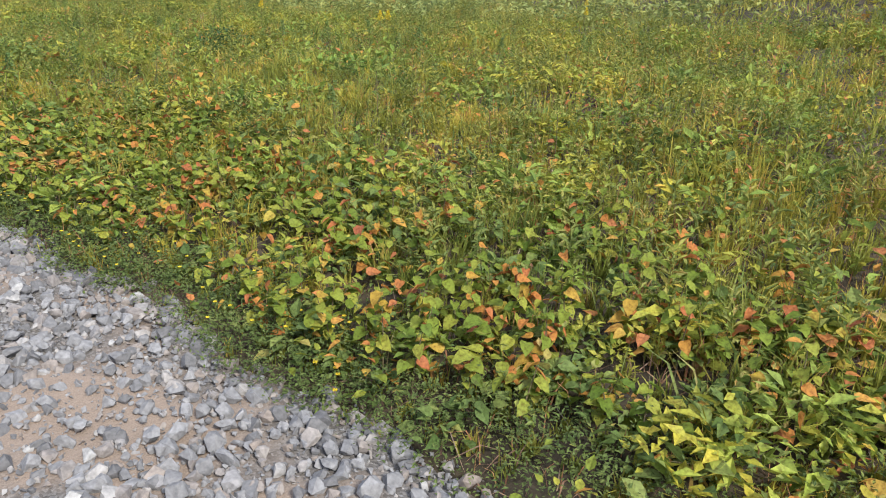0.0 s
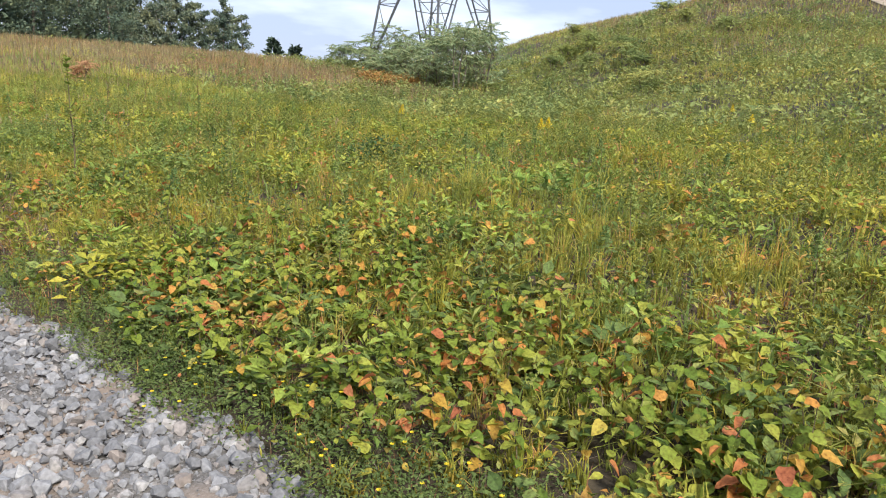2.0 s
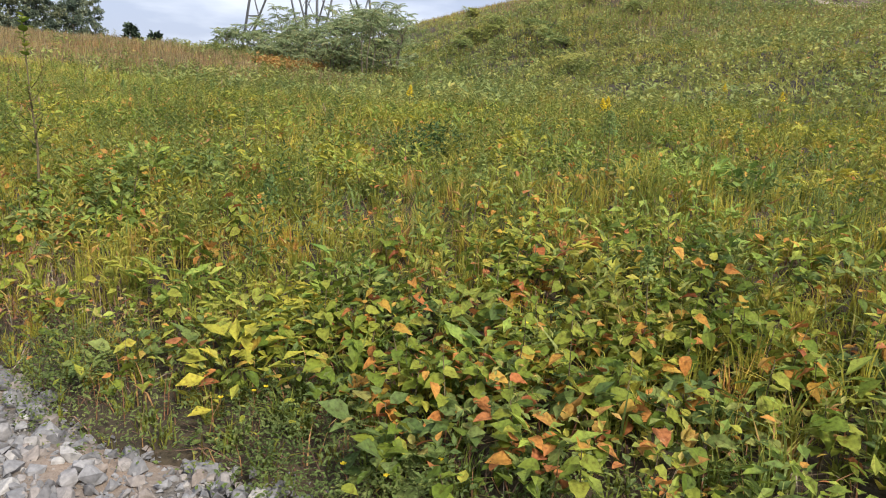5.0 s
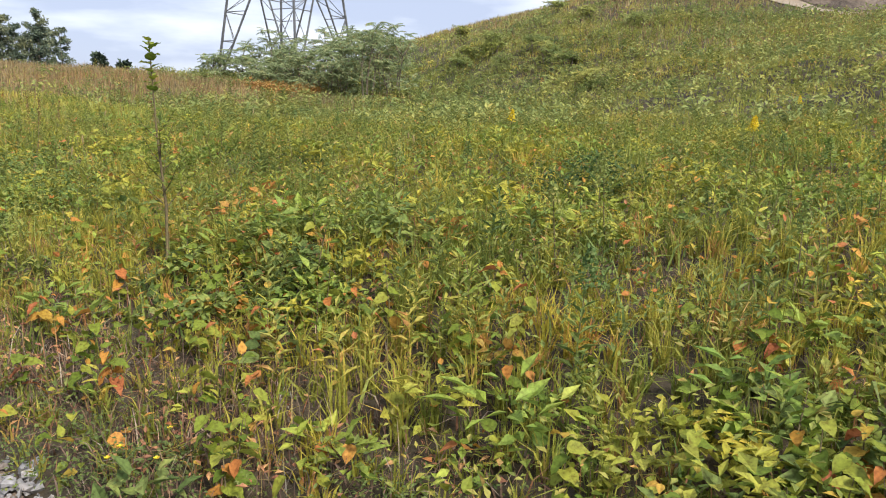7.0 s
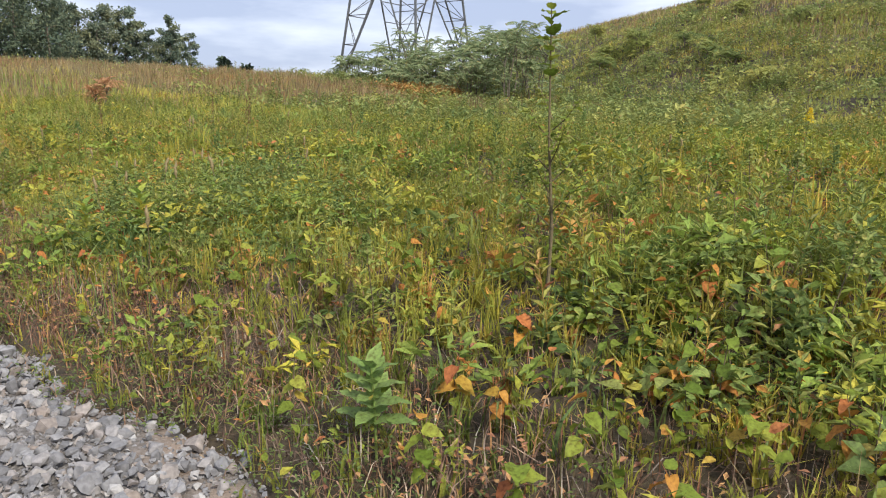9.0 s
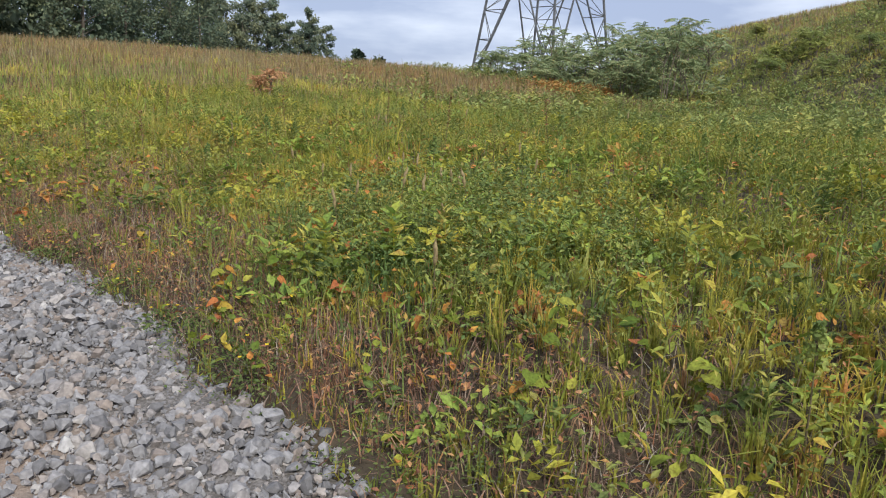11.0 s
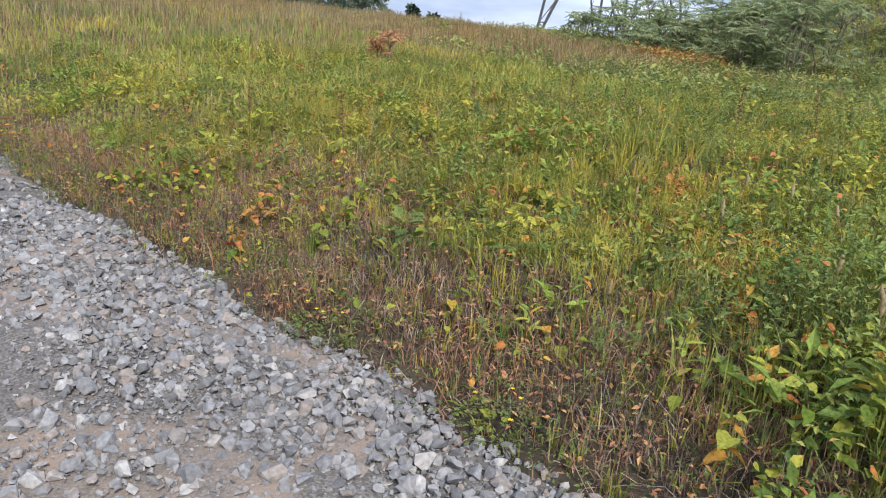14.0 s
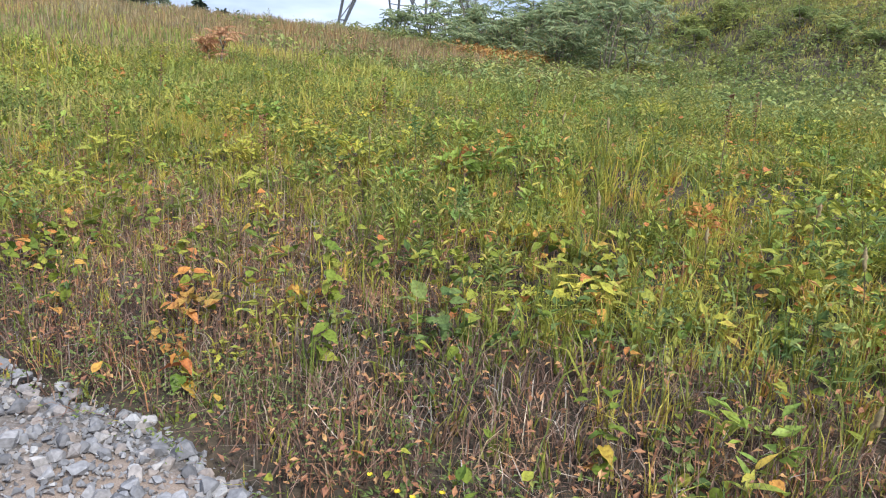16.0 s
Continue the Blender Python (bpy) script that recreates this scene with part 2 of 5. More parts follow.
MAT_BRAMBLE = foliage("bramble_leaf", [(0.0, (0.10, 0.155, 0.045)), (0.5, (0.18, 0.245, 0.065)), (0.9, (0.28, 0.33, 0.085)), (1.0, (0.46, 0.34, 0.09))], rough=0.6, gloss=0.2, tuft=6.0)
MAT_FRESH = foliage("fresh_herb_leaf", [(0.0, (0.148, 0.212, 0.0475)), (0.45, (0.265, 0.345, 0.0653)), (0.85, (0.392, 0.445, 0.0888)), (1.0, (0.551, 0.498, 0.118))], patch=(0.75, 0.9, 0.95), patch_scale=0.6, tuft=3.4)
MAT_GOLD = foliage("yellowing_herb_leaf", [(0.0, (0.263, 0.295, 0.0491)), (0.5, (0.393, 0.393, 0.0614)), (0.85, (0.502, 0.447, 0.0737)), (1.0, (0.59, 0.35, 0.0858))], patch=(0.8, 0.85, 0.9), patch_scale=0.6, tuft=3.0)
MAT_RUSTY = foliage("rusty_herb_leaf", [(0.0, (0.22, 0.20, 0.05)), (0.35, (0.40, 0.26, 0.06)), (0.7, (0.52, 0.22, 0.07)), (1.0, (0.40, 0.14, 0.08))], tuft=3.0)
# Leaf greens paled towards blue-grey: distance haze is put into the colour.
MAT_TREE = foliage("tree_leaf", [(0.0, (0.10, 0.135, 0.095)), (0.6, (0.16, 0.20, 0.13)), (1.0, (0.24, 0.28, 0.17))], patch=(0.75, 0.85, 0.9), patch_scale=0.25, through_light=0.3)
MAT_POPLAR = foliage("poplar_leaf", [(0.0, (0.13, 0.165, 0.12)), (0.6, (0.20, 0.24, 0.165)), (1.0, (0.30, 0.33, 0.22))], patch=(0.8, 0.88, 0.92), patch_scale=0.25, through_light=0.35)
MAT_SEEDFLUFF = foliage("pale_seed_fluff", [(0.0, (0.26, 0.20, 0.10)), (1.0, (0.38, 0.31, 0.17))], through_light=0.3)
MAT_HILLHERB = foliage("hillside_herb_leaf", [(0.0, (0.21, 0.27, 0.10)), (0.5, (0.32, 0.36, 0.13)), (0.85, (0.42, 0.43, 0.15)), (1.0, (0.52, 0.39, 0.14))], patch=(0.8, 0.9, 0.95), patch_scale=0.2, tuft=0.9, gloss=0.06, rough=0.8)
MAT_CONIFER = foliage("conifer_needles", [(0.0, (0.04, 0.065, 0.045)), (1.0, (0.07, 0.10, 0.065))], through_light=0.1)
MAT_YELLOW = foliage("yellow_petals", [(0.0, (0.62, 0.46, 0.02)), (1.0, (0.78, 0.62, 0.04))], through_light=0.3)
MAT_SEED = foliage("brown_seed_head", [(0.0, (0.14, 0.07, 0.035)), (1.0, (0.24, 0.12, 0.06))], through_light=0.1)


def gravel_material():
    """Packed chips with bare sandy patches."""
    m, nt, nodes, links, bsdf = node_material("gravel_bed")
    geo = nodes.new("ShaderNodeNewGeometry")
    vor = nodes.new("ShaderNodeTexVoronoi"); vor.inputs["Scale"].default_value = 95
    vor2 = nodes.new("ShaderNodeTexVoronoi"); vor2.inputs["Scale"].default_value = 28
    big = nodes.new("ShaderNodeTexNoise"); big.inputs["Scale"].default_value, big.inputs["Detail"].default_value = 1.1, 5
    grain = nodes.new("ShaderNodeTexNoise"); grain.inputs["Scale"].default_value, grain.inputs["Detail"].default_value = 180, 3
    for n in (vor, vor2, big, grain):
        links.new(geo.outputs["Position"], n.inputs["Vector"])
    # Chips darker than the loose stones: shade between stones is put into this colour.
    chips = ramp_node(nodes, [(0.0, (0.065, 0.057, 0.052)), (0.5, (0.12, 0.108, 0.10)), (1.0, (0.22, 0.205, 0.195))])
    links.new(vor.outputs["Color"], chips.inputs[0])
    sand = ramp_node(nodes, [(0.3, (0.20, 0.15, 0.115)), (0.7, (0.29, 0.225, 0.18))])
    links.new(grain.outputs[0], sand.inputs[0])
    where = ramp_node(nodes, [(0.49, (0, 0, 0)), (0.60, (1, 1, 1))])
    links.new(big.outputs[0], where.inputs[0])
    mix = nodes.new("ShaderNodeMix"); mix.data_type = "RGBA"
    links.new(where.outputs[0], mix.inputs[0]); links.new(chips.outputs[0], mix.inputs[6]); links.new(sand.outputs[0], mix.inputs[7])
    links.new(mix.outputs[2], bsdf.inputs["Base Color"])
    bump = nodes.new("ShaderNodeBump"); bump.inputs["Strength"].default_value, bump.inputs["Distance"].default_value = 0.5, 0.006
    bump.invert = True
    links.new(vor.outputs["Distance"], bump.inputs["Height"]); links.new(bump.outputs[0], bsdf.inputs["Normal"])
    bsdf.inputs["Roughness"].default_value = 0.95
    return m


MAT_GRAVEL = gravel_material()

# ---------------------------------------------------------------- geometry helpers
rng = np.random.default_rng(7)


def raw_mesh(name, verts, faces, material, smooth=False):
    """A mesh from arrays: verts (n, 3), faces (m, 3) or (m, 4)."""
    me = bpy.data.meshes.new(name)
    verts, faces = np.asarray(verts, np.float32), np.asarray(faces, np.int32)
    k = faces.shape[1]
    me.vertices.add(len(verts)); me.vertices.foreach_set("co", verts.ravel())
    me.loops.add(faces.size); me.loops.foreach_set("vertex_index", faces.ravel())
    me.polygons.add(len(faces))
    me.polygons.foreach_set("loop_start", np.arange(0, faces.size, k, dtype=np.int32))
    me.polygons.foreach_set("loop_total", np.full(len(faces), k, np.int32))
    me.polygons.foreach_set("use_smooth", np.full(len(faces), smooth))
    me.materials.append(material)
    me.update(calc_edges=True)
    return me


def joined(pieces):
    """Several (verts, faces) as one."""
    vs, fs, n = [], [], 0
    for v, f in pieces:
        vs.append(v); fs.append(np.asarray(f) + n); n += len(v)
    return np.concatenate(vs), np.concatenate(fs)


def child(name, mesh, parent, label="", m=None):
    ob = new(name, mesh)
    ob.parent = parent
    if m is not None:
        ob.matrix_basis = m
    return tagged(ob, label)


def scatter(tv, tf, pos, rot, size):
    """Copies of a template (tv, tf) at pos (n, 3), turned by rot (n, 3, 3), size (n,) or (n, 3)."""
    n = len(pos)
    size = np.asarray(size, float)
    size = size[:, None, None] if size.ndim == 1 else size[:, None, :]
    v = np.einsum("nij,nkj->nki", rot, tv[None] * size) + pos[:, None, :]
    f = tf[None] + (np.arange(n) * len(tv))[:, None, None]
    return v.reshape(-1, 3), f.reshape(-1, tf.shape[1])


def turns(yaw, pitch, roll=None):
    """Rotation matrices: roll about y, then pitch up about x, then yaw about z."""
    roll = np.zeros_like(yaw) if roll is None else roll
    cy, sy, cp, sp, cr, sr = np.cos(yaw), np.sin(yaw), np.cos(pitch), np.sin(pitch), np.cos(roll), np.sin(roll)
    o, z = np.ones_like(yaw), np.zeros_like(yaw)
    mat = lambda rows: np.stack([np.stack(r, -1) for r in rows], -2)
    rz = mat([(cy, -sy, z), (sy, cy, z), (z, z, o)])
    rx = mat([(o, z, z), (z, cp, -sp), (z, sp, cp)])
    ry = mat([(cr, z, sr), (z, o, z), (-sr, z, cr)])
    return rz @ rx @ ry


def leaf_shape(width=0.5, fold=0.12, droop=0.18, fine=False):
    """An ovate leaf one long, from its stalk along +y, folded at the midrib, drooping, with a drawn-out tip."""
    ys, ws = ((0, 0.05, 0.17, 0.36, 0.58, 0.80, 0.92, 1.0), (0, 0.26, 0.44, 0.5, 0.43, 0.24, 0.09, 0)) if fine else ((0, 0.12, 0.36, 0.70, 1.0), (0, 0.38, 0.5, 0.36, 0))
    ys, ws = np.array(ys, float), np.array(ws, float) * width
    zs = -droop * ys ** 2
    last = len(ys) - 1
    v, f = [(0, 0, 0)], []
    for i in range(1, last):
        wave = 0.05 * width * (-1) ** i if fine else 0.0
        v += [(-ws[i], ys[i] - 0.05 * width, zs[i] + fold * ws[i] * 2 + wave), (0, ys[i], zs[i]), (ws[i], ys[i] - 0.05 * width, zs[i] + fold * ws[i] * 2 - wave)]
    v.append((0, 1.0, zs[last]))
    k, end = 3 * (last - 2) + 1, len(v) - 1
    f += [(0, 2, 1), (0, 3, 2), (k, k + 1, end), (k + 1, k + 2, end)]
    for k in range(1, 3 * (last - 2), 3):
        f += [(k, k + 1, k + 4), (k, k + 4, k + 3), (k + 1, k + 2, k + 5), (k + 1, k + 5, k + 4)]
    return np.array(v, float), np.array(f)


def tube(points, radii, sides=5):
    """A tapered tube of quads through points."""
    points = np.asarray(points, float)
    n = len(points)
    ring = np.linspace(0, 2 * np.pi, sides, endpoint=False)
    vs, fs = [], []
    for i in range(n):
        ahead = points[min(i + 1, n - 1)] - points[max(i - 1, 0)]
        ahead = ahead / (np.linalg.norm(ahead) + 1e-9)
        side = np.cross(ahead, (0.31, 0.17, 0.93) if abs(ahead[2]) < 0.9 else (1, 0.1, 0))
        side /= np.linalg.norm(side)
        up = np.cross(side, ahead)
        vs.append(points[i] + radii[i] * (np.cos(ring)[:, None] * side + np.sin(ring)[:, None] * up))
    for i in range(n - 1):
        for j in range(sides):
            k = (j + 1) % sides
            fs.append((i * sides + j, i * sides + k, (i + 1) * sides + k, (i + 1) * sides + j))
    return np.concatenate(vs), np.array(fs)


# ---------------------------------------------------------------- lie of the land
def verge(y):
    """Where the gravel ends and the meadow begins."""
    u = np.asarray(y, float) - 4.5
    return 3.62 - 0.19 * u - 0.0010 * u * np.abs(u) + 0.04 * np.sin(1.7 * u + 0.6) + 0.05 * np.sin(4.1 * u) - 0.17 * np.exp(-((u - 5.5) / 2.0) ** 2) - 0.09 * np.exp(-((u - 4.0) / 0.7) ** 2) - 0.08 * np.exp(-((u - 7.4) / 0.8) ** 2) + 0.18 * np.exp(-((u - 12.7) / 2.0) ** 2)


def step01(t):
    t = np.clip(t, 0, 1)
    return t * t * (3 - 2 * t)


def land(x, y):
    """Height of the ground: flat track, bank, rising meadow, crest, and the hill beyond the meadow."""
    x, y = np.asarray(x, float), np.asarray(y, float)
    d = x - verge(y)
    dp = np.clip(d, 0, None)
    z = 0.85 * (1 - np.exp(-dp / 3.6))
    z = z + 1.97 * step01((y - 22) / 26.0) * (0.25 + 0.75 * step01((d + 0.5) / 4.5)) - 0.045 * np.clip(y - 50, 0, 140)
    e = ((x - 8) * 33 - (y - 5) * 17) / 37.1
    rise = 1.0 * np.log1p(np.exp(np.clip(e - 0.3, -40, 40) / 1.0))
    away = np.hypot(x - 8, y - 12)
    steep = 0.22 + 0.172 * step01((y - 15) / 14.87) - 0.074 * step01((y - 30) / 10.0)
    rise = rise * (0.35 + 0.65 * step01((e - 1.5) / 8.5))
    z = z + steep * rise * (1 - step01((away - 36.1 - 11.33 * step01((y - 30) / 10)) / 38.35))
    z = z + 0.726 * step01((x - 41.1 + 0.32 * (y - 13.5)) / 2.4) * (1 - step01((y - 20) / 6))   # the field above the cut bank
    z = z - 0.03 * np.clip(-d - 9, 0, 60)
    soft = np.clip(d / 2.0, 0, 1)
    z = z + soft * (0.05 * np.sin(1.3 * x + 0.7 * y) + 0.04 * np.sin(0.9 * y - 1.9 * x) + 0.025 * np.sin(3.1 * x + 2.2 * y))
    return z


def on_land(x, y, lift=0.0):
    return np.stack([x, y, land(x, y) + lift], -1)


def sheet(name, xs, ys, height, material):
    gx, gy = np.meshgrid(xs, ys)
    v = np.stack([gx, gy, height(gx, gy)], -1).reshape(-1, 3)
    a = (np.arange(len(ys) - 1)[:, None] * len(xs) + np.arange(len(xs) - 1)[None]).ravel()
    f = np.stack([a, a + 1, a + len(xs) + 1, a + len(xs)], -1)
    return new(name, raw_mesh(name, v, f, material, True))


far = 60 * 1.22 ** np.arange(1, 19)
gx = np.concatenate([-far[::-1], np.arange(-60, -8, 2.0), np.arange(-8, 52, 0.45), np.arange(52, 60.1, 1.0), far])
gy = np.concatenate([-far[::-1], np.arange(-60, -6, 2.0), np.arange(-6, 52, 0.45), np.arange(52, 60.1, 1.0), far])


def ground_height(x, y):
    """The land, sunk under the gravel so that the track lies on it."""
    d = x - verge(y)
    return land(x, y) - 0.09 * ((d < 0.0) & (d > -5.2) & (y > -7) & (y < 46))


ground = tagged(sheet("ground", gx, gy, ground_height, MAT_SOIL), "brown soil and thatch under a meadow slope", kind="structure")


def road_sheet():
    ys = np.arange(-6, 45, 0.09)
    s = np.linspace(-4.9, 0.10, 58)
    v = np.concatenate([np.stack([verge(y) + s, np.full_like(s, y), np.zeros_like(s)], -1) for y in ys])
    x, y = v[:, 0], v[:, 1]
    d = x - verge(y)
    v[:, 2] = land(np.minimum(x, verge(y)), y) + 0.010 * np.sin(5 * x + 2 * y) * np.sin(3 * y - x) + 0.008 * np.sin(11 * x) * np.sin(9 * y)
    rut = np.exp(-((d + 1.45) / 0.35) ** 2) + np.exp(-((d + 3.3) / 0.35) ** 2)
    v[:, 2] += -0.03 * rut + 0.02 * np.exp(-((d + 0.3) / 0.25) ** 2)
    v[:, 2] -= 0.05 * np.clip((d - 0.0) / 0.1, 0, 1) + 0.05 * np.clip((-4.7 - d) / 0.2, 0, 1)
    n = len(s)
    a = (np.arange(len(ys) - 1)[:, None] * n + np.arange(n - 1)[None]).ravel()
    f = np.stack([a, a + 1, a + n + 1, a + n], -1)
    return new("gravel_road", raw_mesh("gravel_road", v, f, MAT_GRAVEL, True))


road = tagged(road_sheet(), "grey crushed-stone track with bare sandy patches", kind="structure")

# ---------------------------------------------------------------- far things: tower, trees
def strut(a, b, r):
    return tube([a, b], [r, r], 4)


def transmission_tower(x, y, z, turn, scale=1.0):
    """Lattice tower: four legs on a square base, K-braced up to a ring, tapering to a waist, with three pairs of arms."""
    tower = new("transmission_tower")
    tower.matrix_basis = pose(x, y, z, 0, 0, turn) @ Matrix.Scale(scale, 4)
    levels = [(0, 6.9), (10.7, 5.25), (18.5, 3.7), (25, 2.4), (30, 1.5), (36, 1.3), (42, 1.1), (46, 0.15)]
    corner = lambda k, r, h: np.array((r * math.cos(math.pi / 2 * k), r * math.sin(math.pi / 2 * k), h))
    def at(k, h):
        for (h0, r0), (h1, r1) in zip(levels, levels[1:]):
            if h <= h1:
                return corner(k, r0 + (r1 - r0) * (h - h0) / (h1 - h0), h)
        return corner(k, levels[-1][1], h)
    for k in range(4):
        v, f = tube([at(k, h) for h, _ in levels], [0.13, 0.12, 0.11, 0.1, 0.09, 0.08, 0.07, 0.05], 4)
        child("leg", raw_mesh("leg", v, f, MAT_STEEL), tower)
        bits = []
        foot, top_mid = at(k, 0), None
        for other in (k + 1, k - 1):
            top_mid = (at(k, 10.7) + at(other, 10.7)) / 2
            bits.append(strut(foot, top_mid, 0.09))
            last = None
            for i, h in enumerate((2.4, 4.6, 7.3, 9.2)):
                a, b = at(k, h), foot + (top_mid - foot) * (h / 10.7)
                bits.append(strut(a, b, 0.045))
                if last is not None:
                    bits.append(strut(last if i % 2 else a, b if i % 2 else last_b, 0.04))
                last, last_b = a, b
        child("leg_bracing", raw_mesh("leg_bracing", *joined(bits), MAT_STEEL), tower)
        bits = [strut(at(k, 10.7), at(k + 1, 10.7), 0.08)]
        hs = [10.7, 14.6, 18.5, 21.8, 25, 27.6, 30, 33, 36, 39, 42]
        for h0, h1 in zip(hs, hs[1:]):
            bits += [strut(at(k, h0), at(k + 1, h1), 0.05), strut(at(k + 1, h0), at(k, h1), 0.05), strut(at(k, h1), at(k + 1, h1), 0.04)]
        child("face_bracing", raw_mesh("face_bracing", *joined(bits), MAT_STEEL), tower)
    for h, reach in ((30, 7.5), (36, 9.0), (42, 6.5)):
        for s in (-1, 1):
            tip = np.array((s * reach, 0, h + 0.6))
            bits = [strut(tip, corner(kk, 1.3, h), 0.05) for kk in range(4)] + [strut(tip, np.array((s * 1.1, 0, h + 2.2)), 0.05)]
            bits += [strut(tip * t + np.array((s * 1.2, 0, h)) * (1 - t), tip * t + np.array((s * 1.1, 0, h + 2.2)) * (1 - t), 0.03) for t in (0.25, 0.5, 0.75)]
            child("cross_arm", raw_mesh("cross_arm", *joined(bits), MAT_STEEL), tower)
    return tower


tagged(transmission_tower(44.5, 65.8, 2.7, -30.6, 0.935), "grey galvanised steel lattice transmission tower behind the meadow crest", "pylon", "power line towers")
tagged(transmission_tower(168.7, 95.2, -4.0, 12, 1.0), "distant grey steel lattice tower behind the hill", "pylon", "power line towers")

LEAF_V, LEAF_F = leaf_shape()
CLUMP_V = np.array([(0, 0, 0), (-.35, .35, .1), (.3, .4, -.08), (0.05, .8, .05), (-.5, .75, -.1), (.55, .85, .12), (0, 1.15, 0)], float)
CLUMP_F = np.array([(0, 2, 1), (1, 2, 3), (1, 3, 4), (2, 5, 3), (4, 3, 6), (3, 5, 6)])


SPRAY_V, SPRAY_F = np.array([(0, 0, 0), (-0.30, 0.5, 0.08), (0.30, 0.45, 0.08), (0, 1, -0.1)], float), np.array([(0, 3, 1), (0, 2, 3)])


def tree_parts(height, spread, seed, birch=False, leaf=0.36, leaves=4600, bare=0.2, leafage=None):
    """Trunk with limbs, and a crown of many leaf sprays gathered round the limb ends."""
    r = np.random.default_rng(seed)
    zs = np.linspace(0, height * 0.93, 7)
    wob = np.cumsum(r.normal(0, 0.10, (7, 2)), 0) * height / 14
    pts = np.column_stack([wob, zs])
    pts[0, :2] = 0
    base = (0.0042 if birch else 0.012) * height
    bits = [tube(pts, base * np.linspace(1, 0.15, 7), 7)]
    ends = []
    for i in range(19):
        h = height * (bare + (0.92 - bare) * (i + r.random()) / 19)
        p0 = np.array([np.interp(h, zs, pts[:, 0]), np.interp(h, zs, pts[:, 1]), h])
        a = i * 2.4 + r.normal(0, 0.4)
        reach = spread * (0.45 + 0.55 * math.sin(math.pi * min(1, (h / height - bare) / (1 - bare) * 0.85 + 0.12))) * r.uniform(0.6, 1.15)
        p2 = p0 + np.array([math.cos(a) * reach, math.sin(a) * reach, reach * r.uniform(0.25, 0.8)])
        p1 = (p0 + p2) / 2 + np.array([0, 0, -0.1 * reach])
        bits.append(tube([p0, p1, p2], [base * 0.35, base * 0.22, base * 0.08], 5))
        for t in (0.45, 0.75, 1.0):
            ends.append((p0 * (1 - t) + p2 * t, reach * (0.34 + 0.2 * r.random())))
    ends.append((pts[-1], spread * 0.35))
    centre = np.array([e[0] for e in ends]); size = np.array([e[1] for e in ends])
    which = r.integers(0, len(ends), leaves)
    off = r.normal(0, 1, (leaves, 3))
    off *= (r.random((leaves, 1)) ** 0.4 / np.linalg.norm(off, axis=1, keepdims=True))
    pos = centre[which] + off * size[which, None] * np.array((1.15, 1.15, 0.8))
    lv, lf = scatter(SPRAY_V, SPRAY_F, pos, turns(r.uniform(0, 6.28, leaves), r.normal(0.1, 0.7, leaves), r.uniform(0, 6.28, leaves)), leaf * r.uniform(0.6, 1.3, leaves))
    tv, tf = joined(bits)
    return raw_mesh("trunk", tv, tf, MAT_BIRCH if birch else MAT_BARK, True), raw_mesh("crown", lv, lf, leafage or MAT_TREE)


TREE_KINDS = [tree_parts(14, 3.6, 1, bare=0.08), tree_parts(15, 3.2, 2, bare=0.1), tree_parts(13, 4.0, 3, bare=0.06), tree_parts(15.5, 3.0, 4, bare=0.08), tree_parts(12, 3.4, 5, bare=0.05)]
BIRCH_KIND = tree_parts(15, 2.2, 6, True, leaves=1500, bare=0.5)
POPLARS = [tree_parts(h, w, seed, leaves=n, bare=b, leafage=MAT_POPLAR) for h, w, seed, n, b in ((12.5, 1.9, 11, 3200, 0.1), (13.5, 1.6, 12, 3000, 0.12), (11.5, 2.2, 13, 3400, 0.08))]


def tree(x, y, kind, scale, turn, label, birch=False):
    ob = new("birch_tree" if birch else "tree")
    ob.matrix_basis = pose(x, y, float(land(x, y)) - 0.1, 0, 0, turn) @ Matrix.Scale(scale, 4)
    trunk, crown = kind
    child("trunk", trunk, ob, "white papery birch bark" if birch else "")
    child("crown", crown, ob)
    return tagged(ob, label, "tree", "forest edge")


rt = random.Random(5)
# forest edge, two staggered rows running away to the right
for row, (n, back) in enumerate(((17, 0), (15, 5.0), (14, 10.0))):
    for i in range(n):
        t = (i + 0.5 * (row % 2)) / (n - 1)
        x, y = -32 + 50 * t + rt.uniform(-1, 1), 50 + 30 * t + back + rt.uniform(-1.2, 1.2)
        tree(x, y, rt.choice(TREE_KINDS), rt.uniform(0.85, 1.12) * (1.0 - 0.36 * max(0, t - 0.65) / 0.35), rt.uniform(0, 360), "tall dark green deciduous tree at the forest edge")
for i in range(16):
    t = i / 15
    x, y = 20.5 + 15.5 * t + rt.uniform(-0.6, 0.6), 90 + 6 * t + rt.uniform(-2, 2)
    tree(x, y, rt.choice(POPLARS), (0.92 - 0.40 * max(0, t - 0.4)) * rt.uniform(0.80, 1.06), rt.uniform(0, 360), "grey-green poplar in a clump behind the crest")
for az, dist in ((-4.6, 42), (-1.6, 41), (-0.9, 45), (0.7, 44), (-9.5, 41)):
    tree(0.25 + dist * math.sin(radians(az)), 13.3 + dist * math.cos(radians(az)), BIRCH_KIND, rt.uniform(0.85, 1.0), rt.uniform(0, 360), "slim white-trunked birch at the forest edge", True)


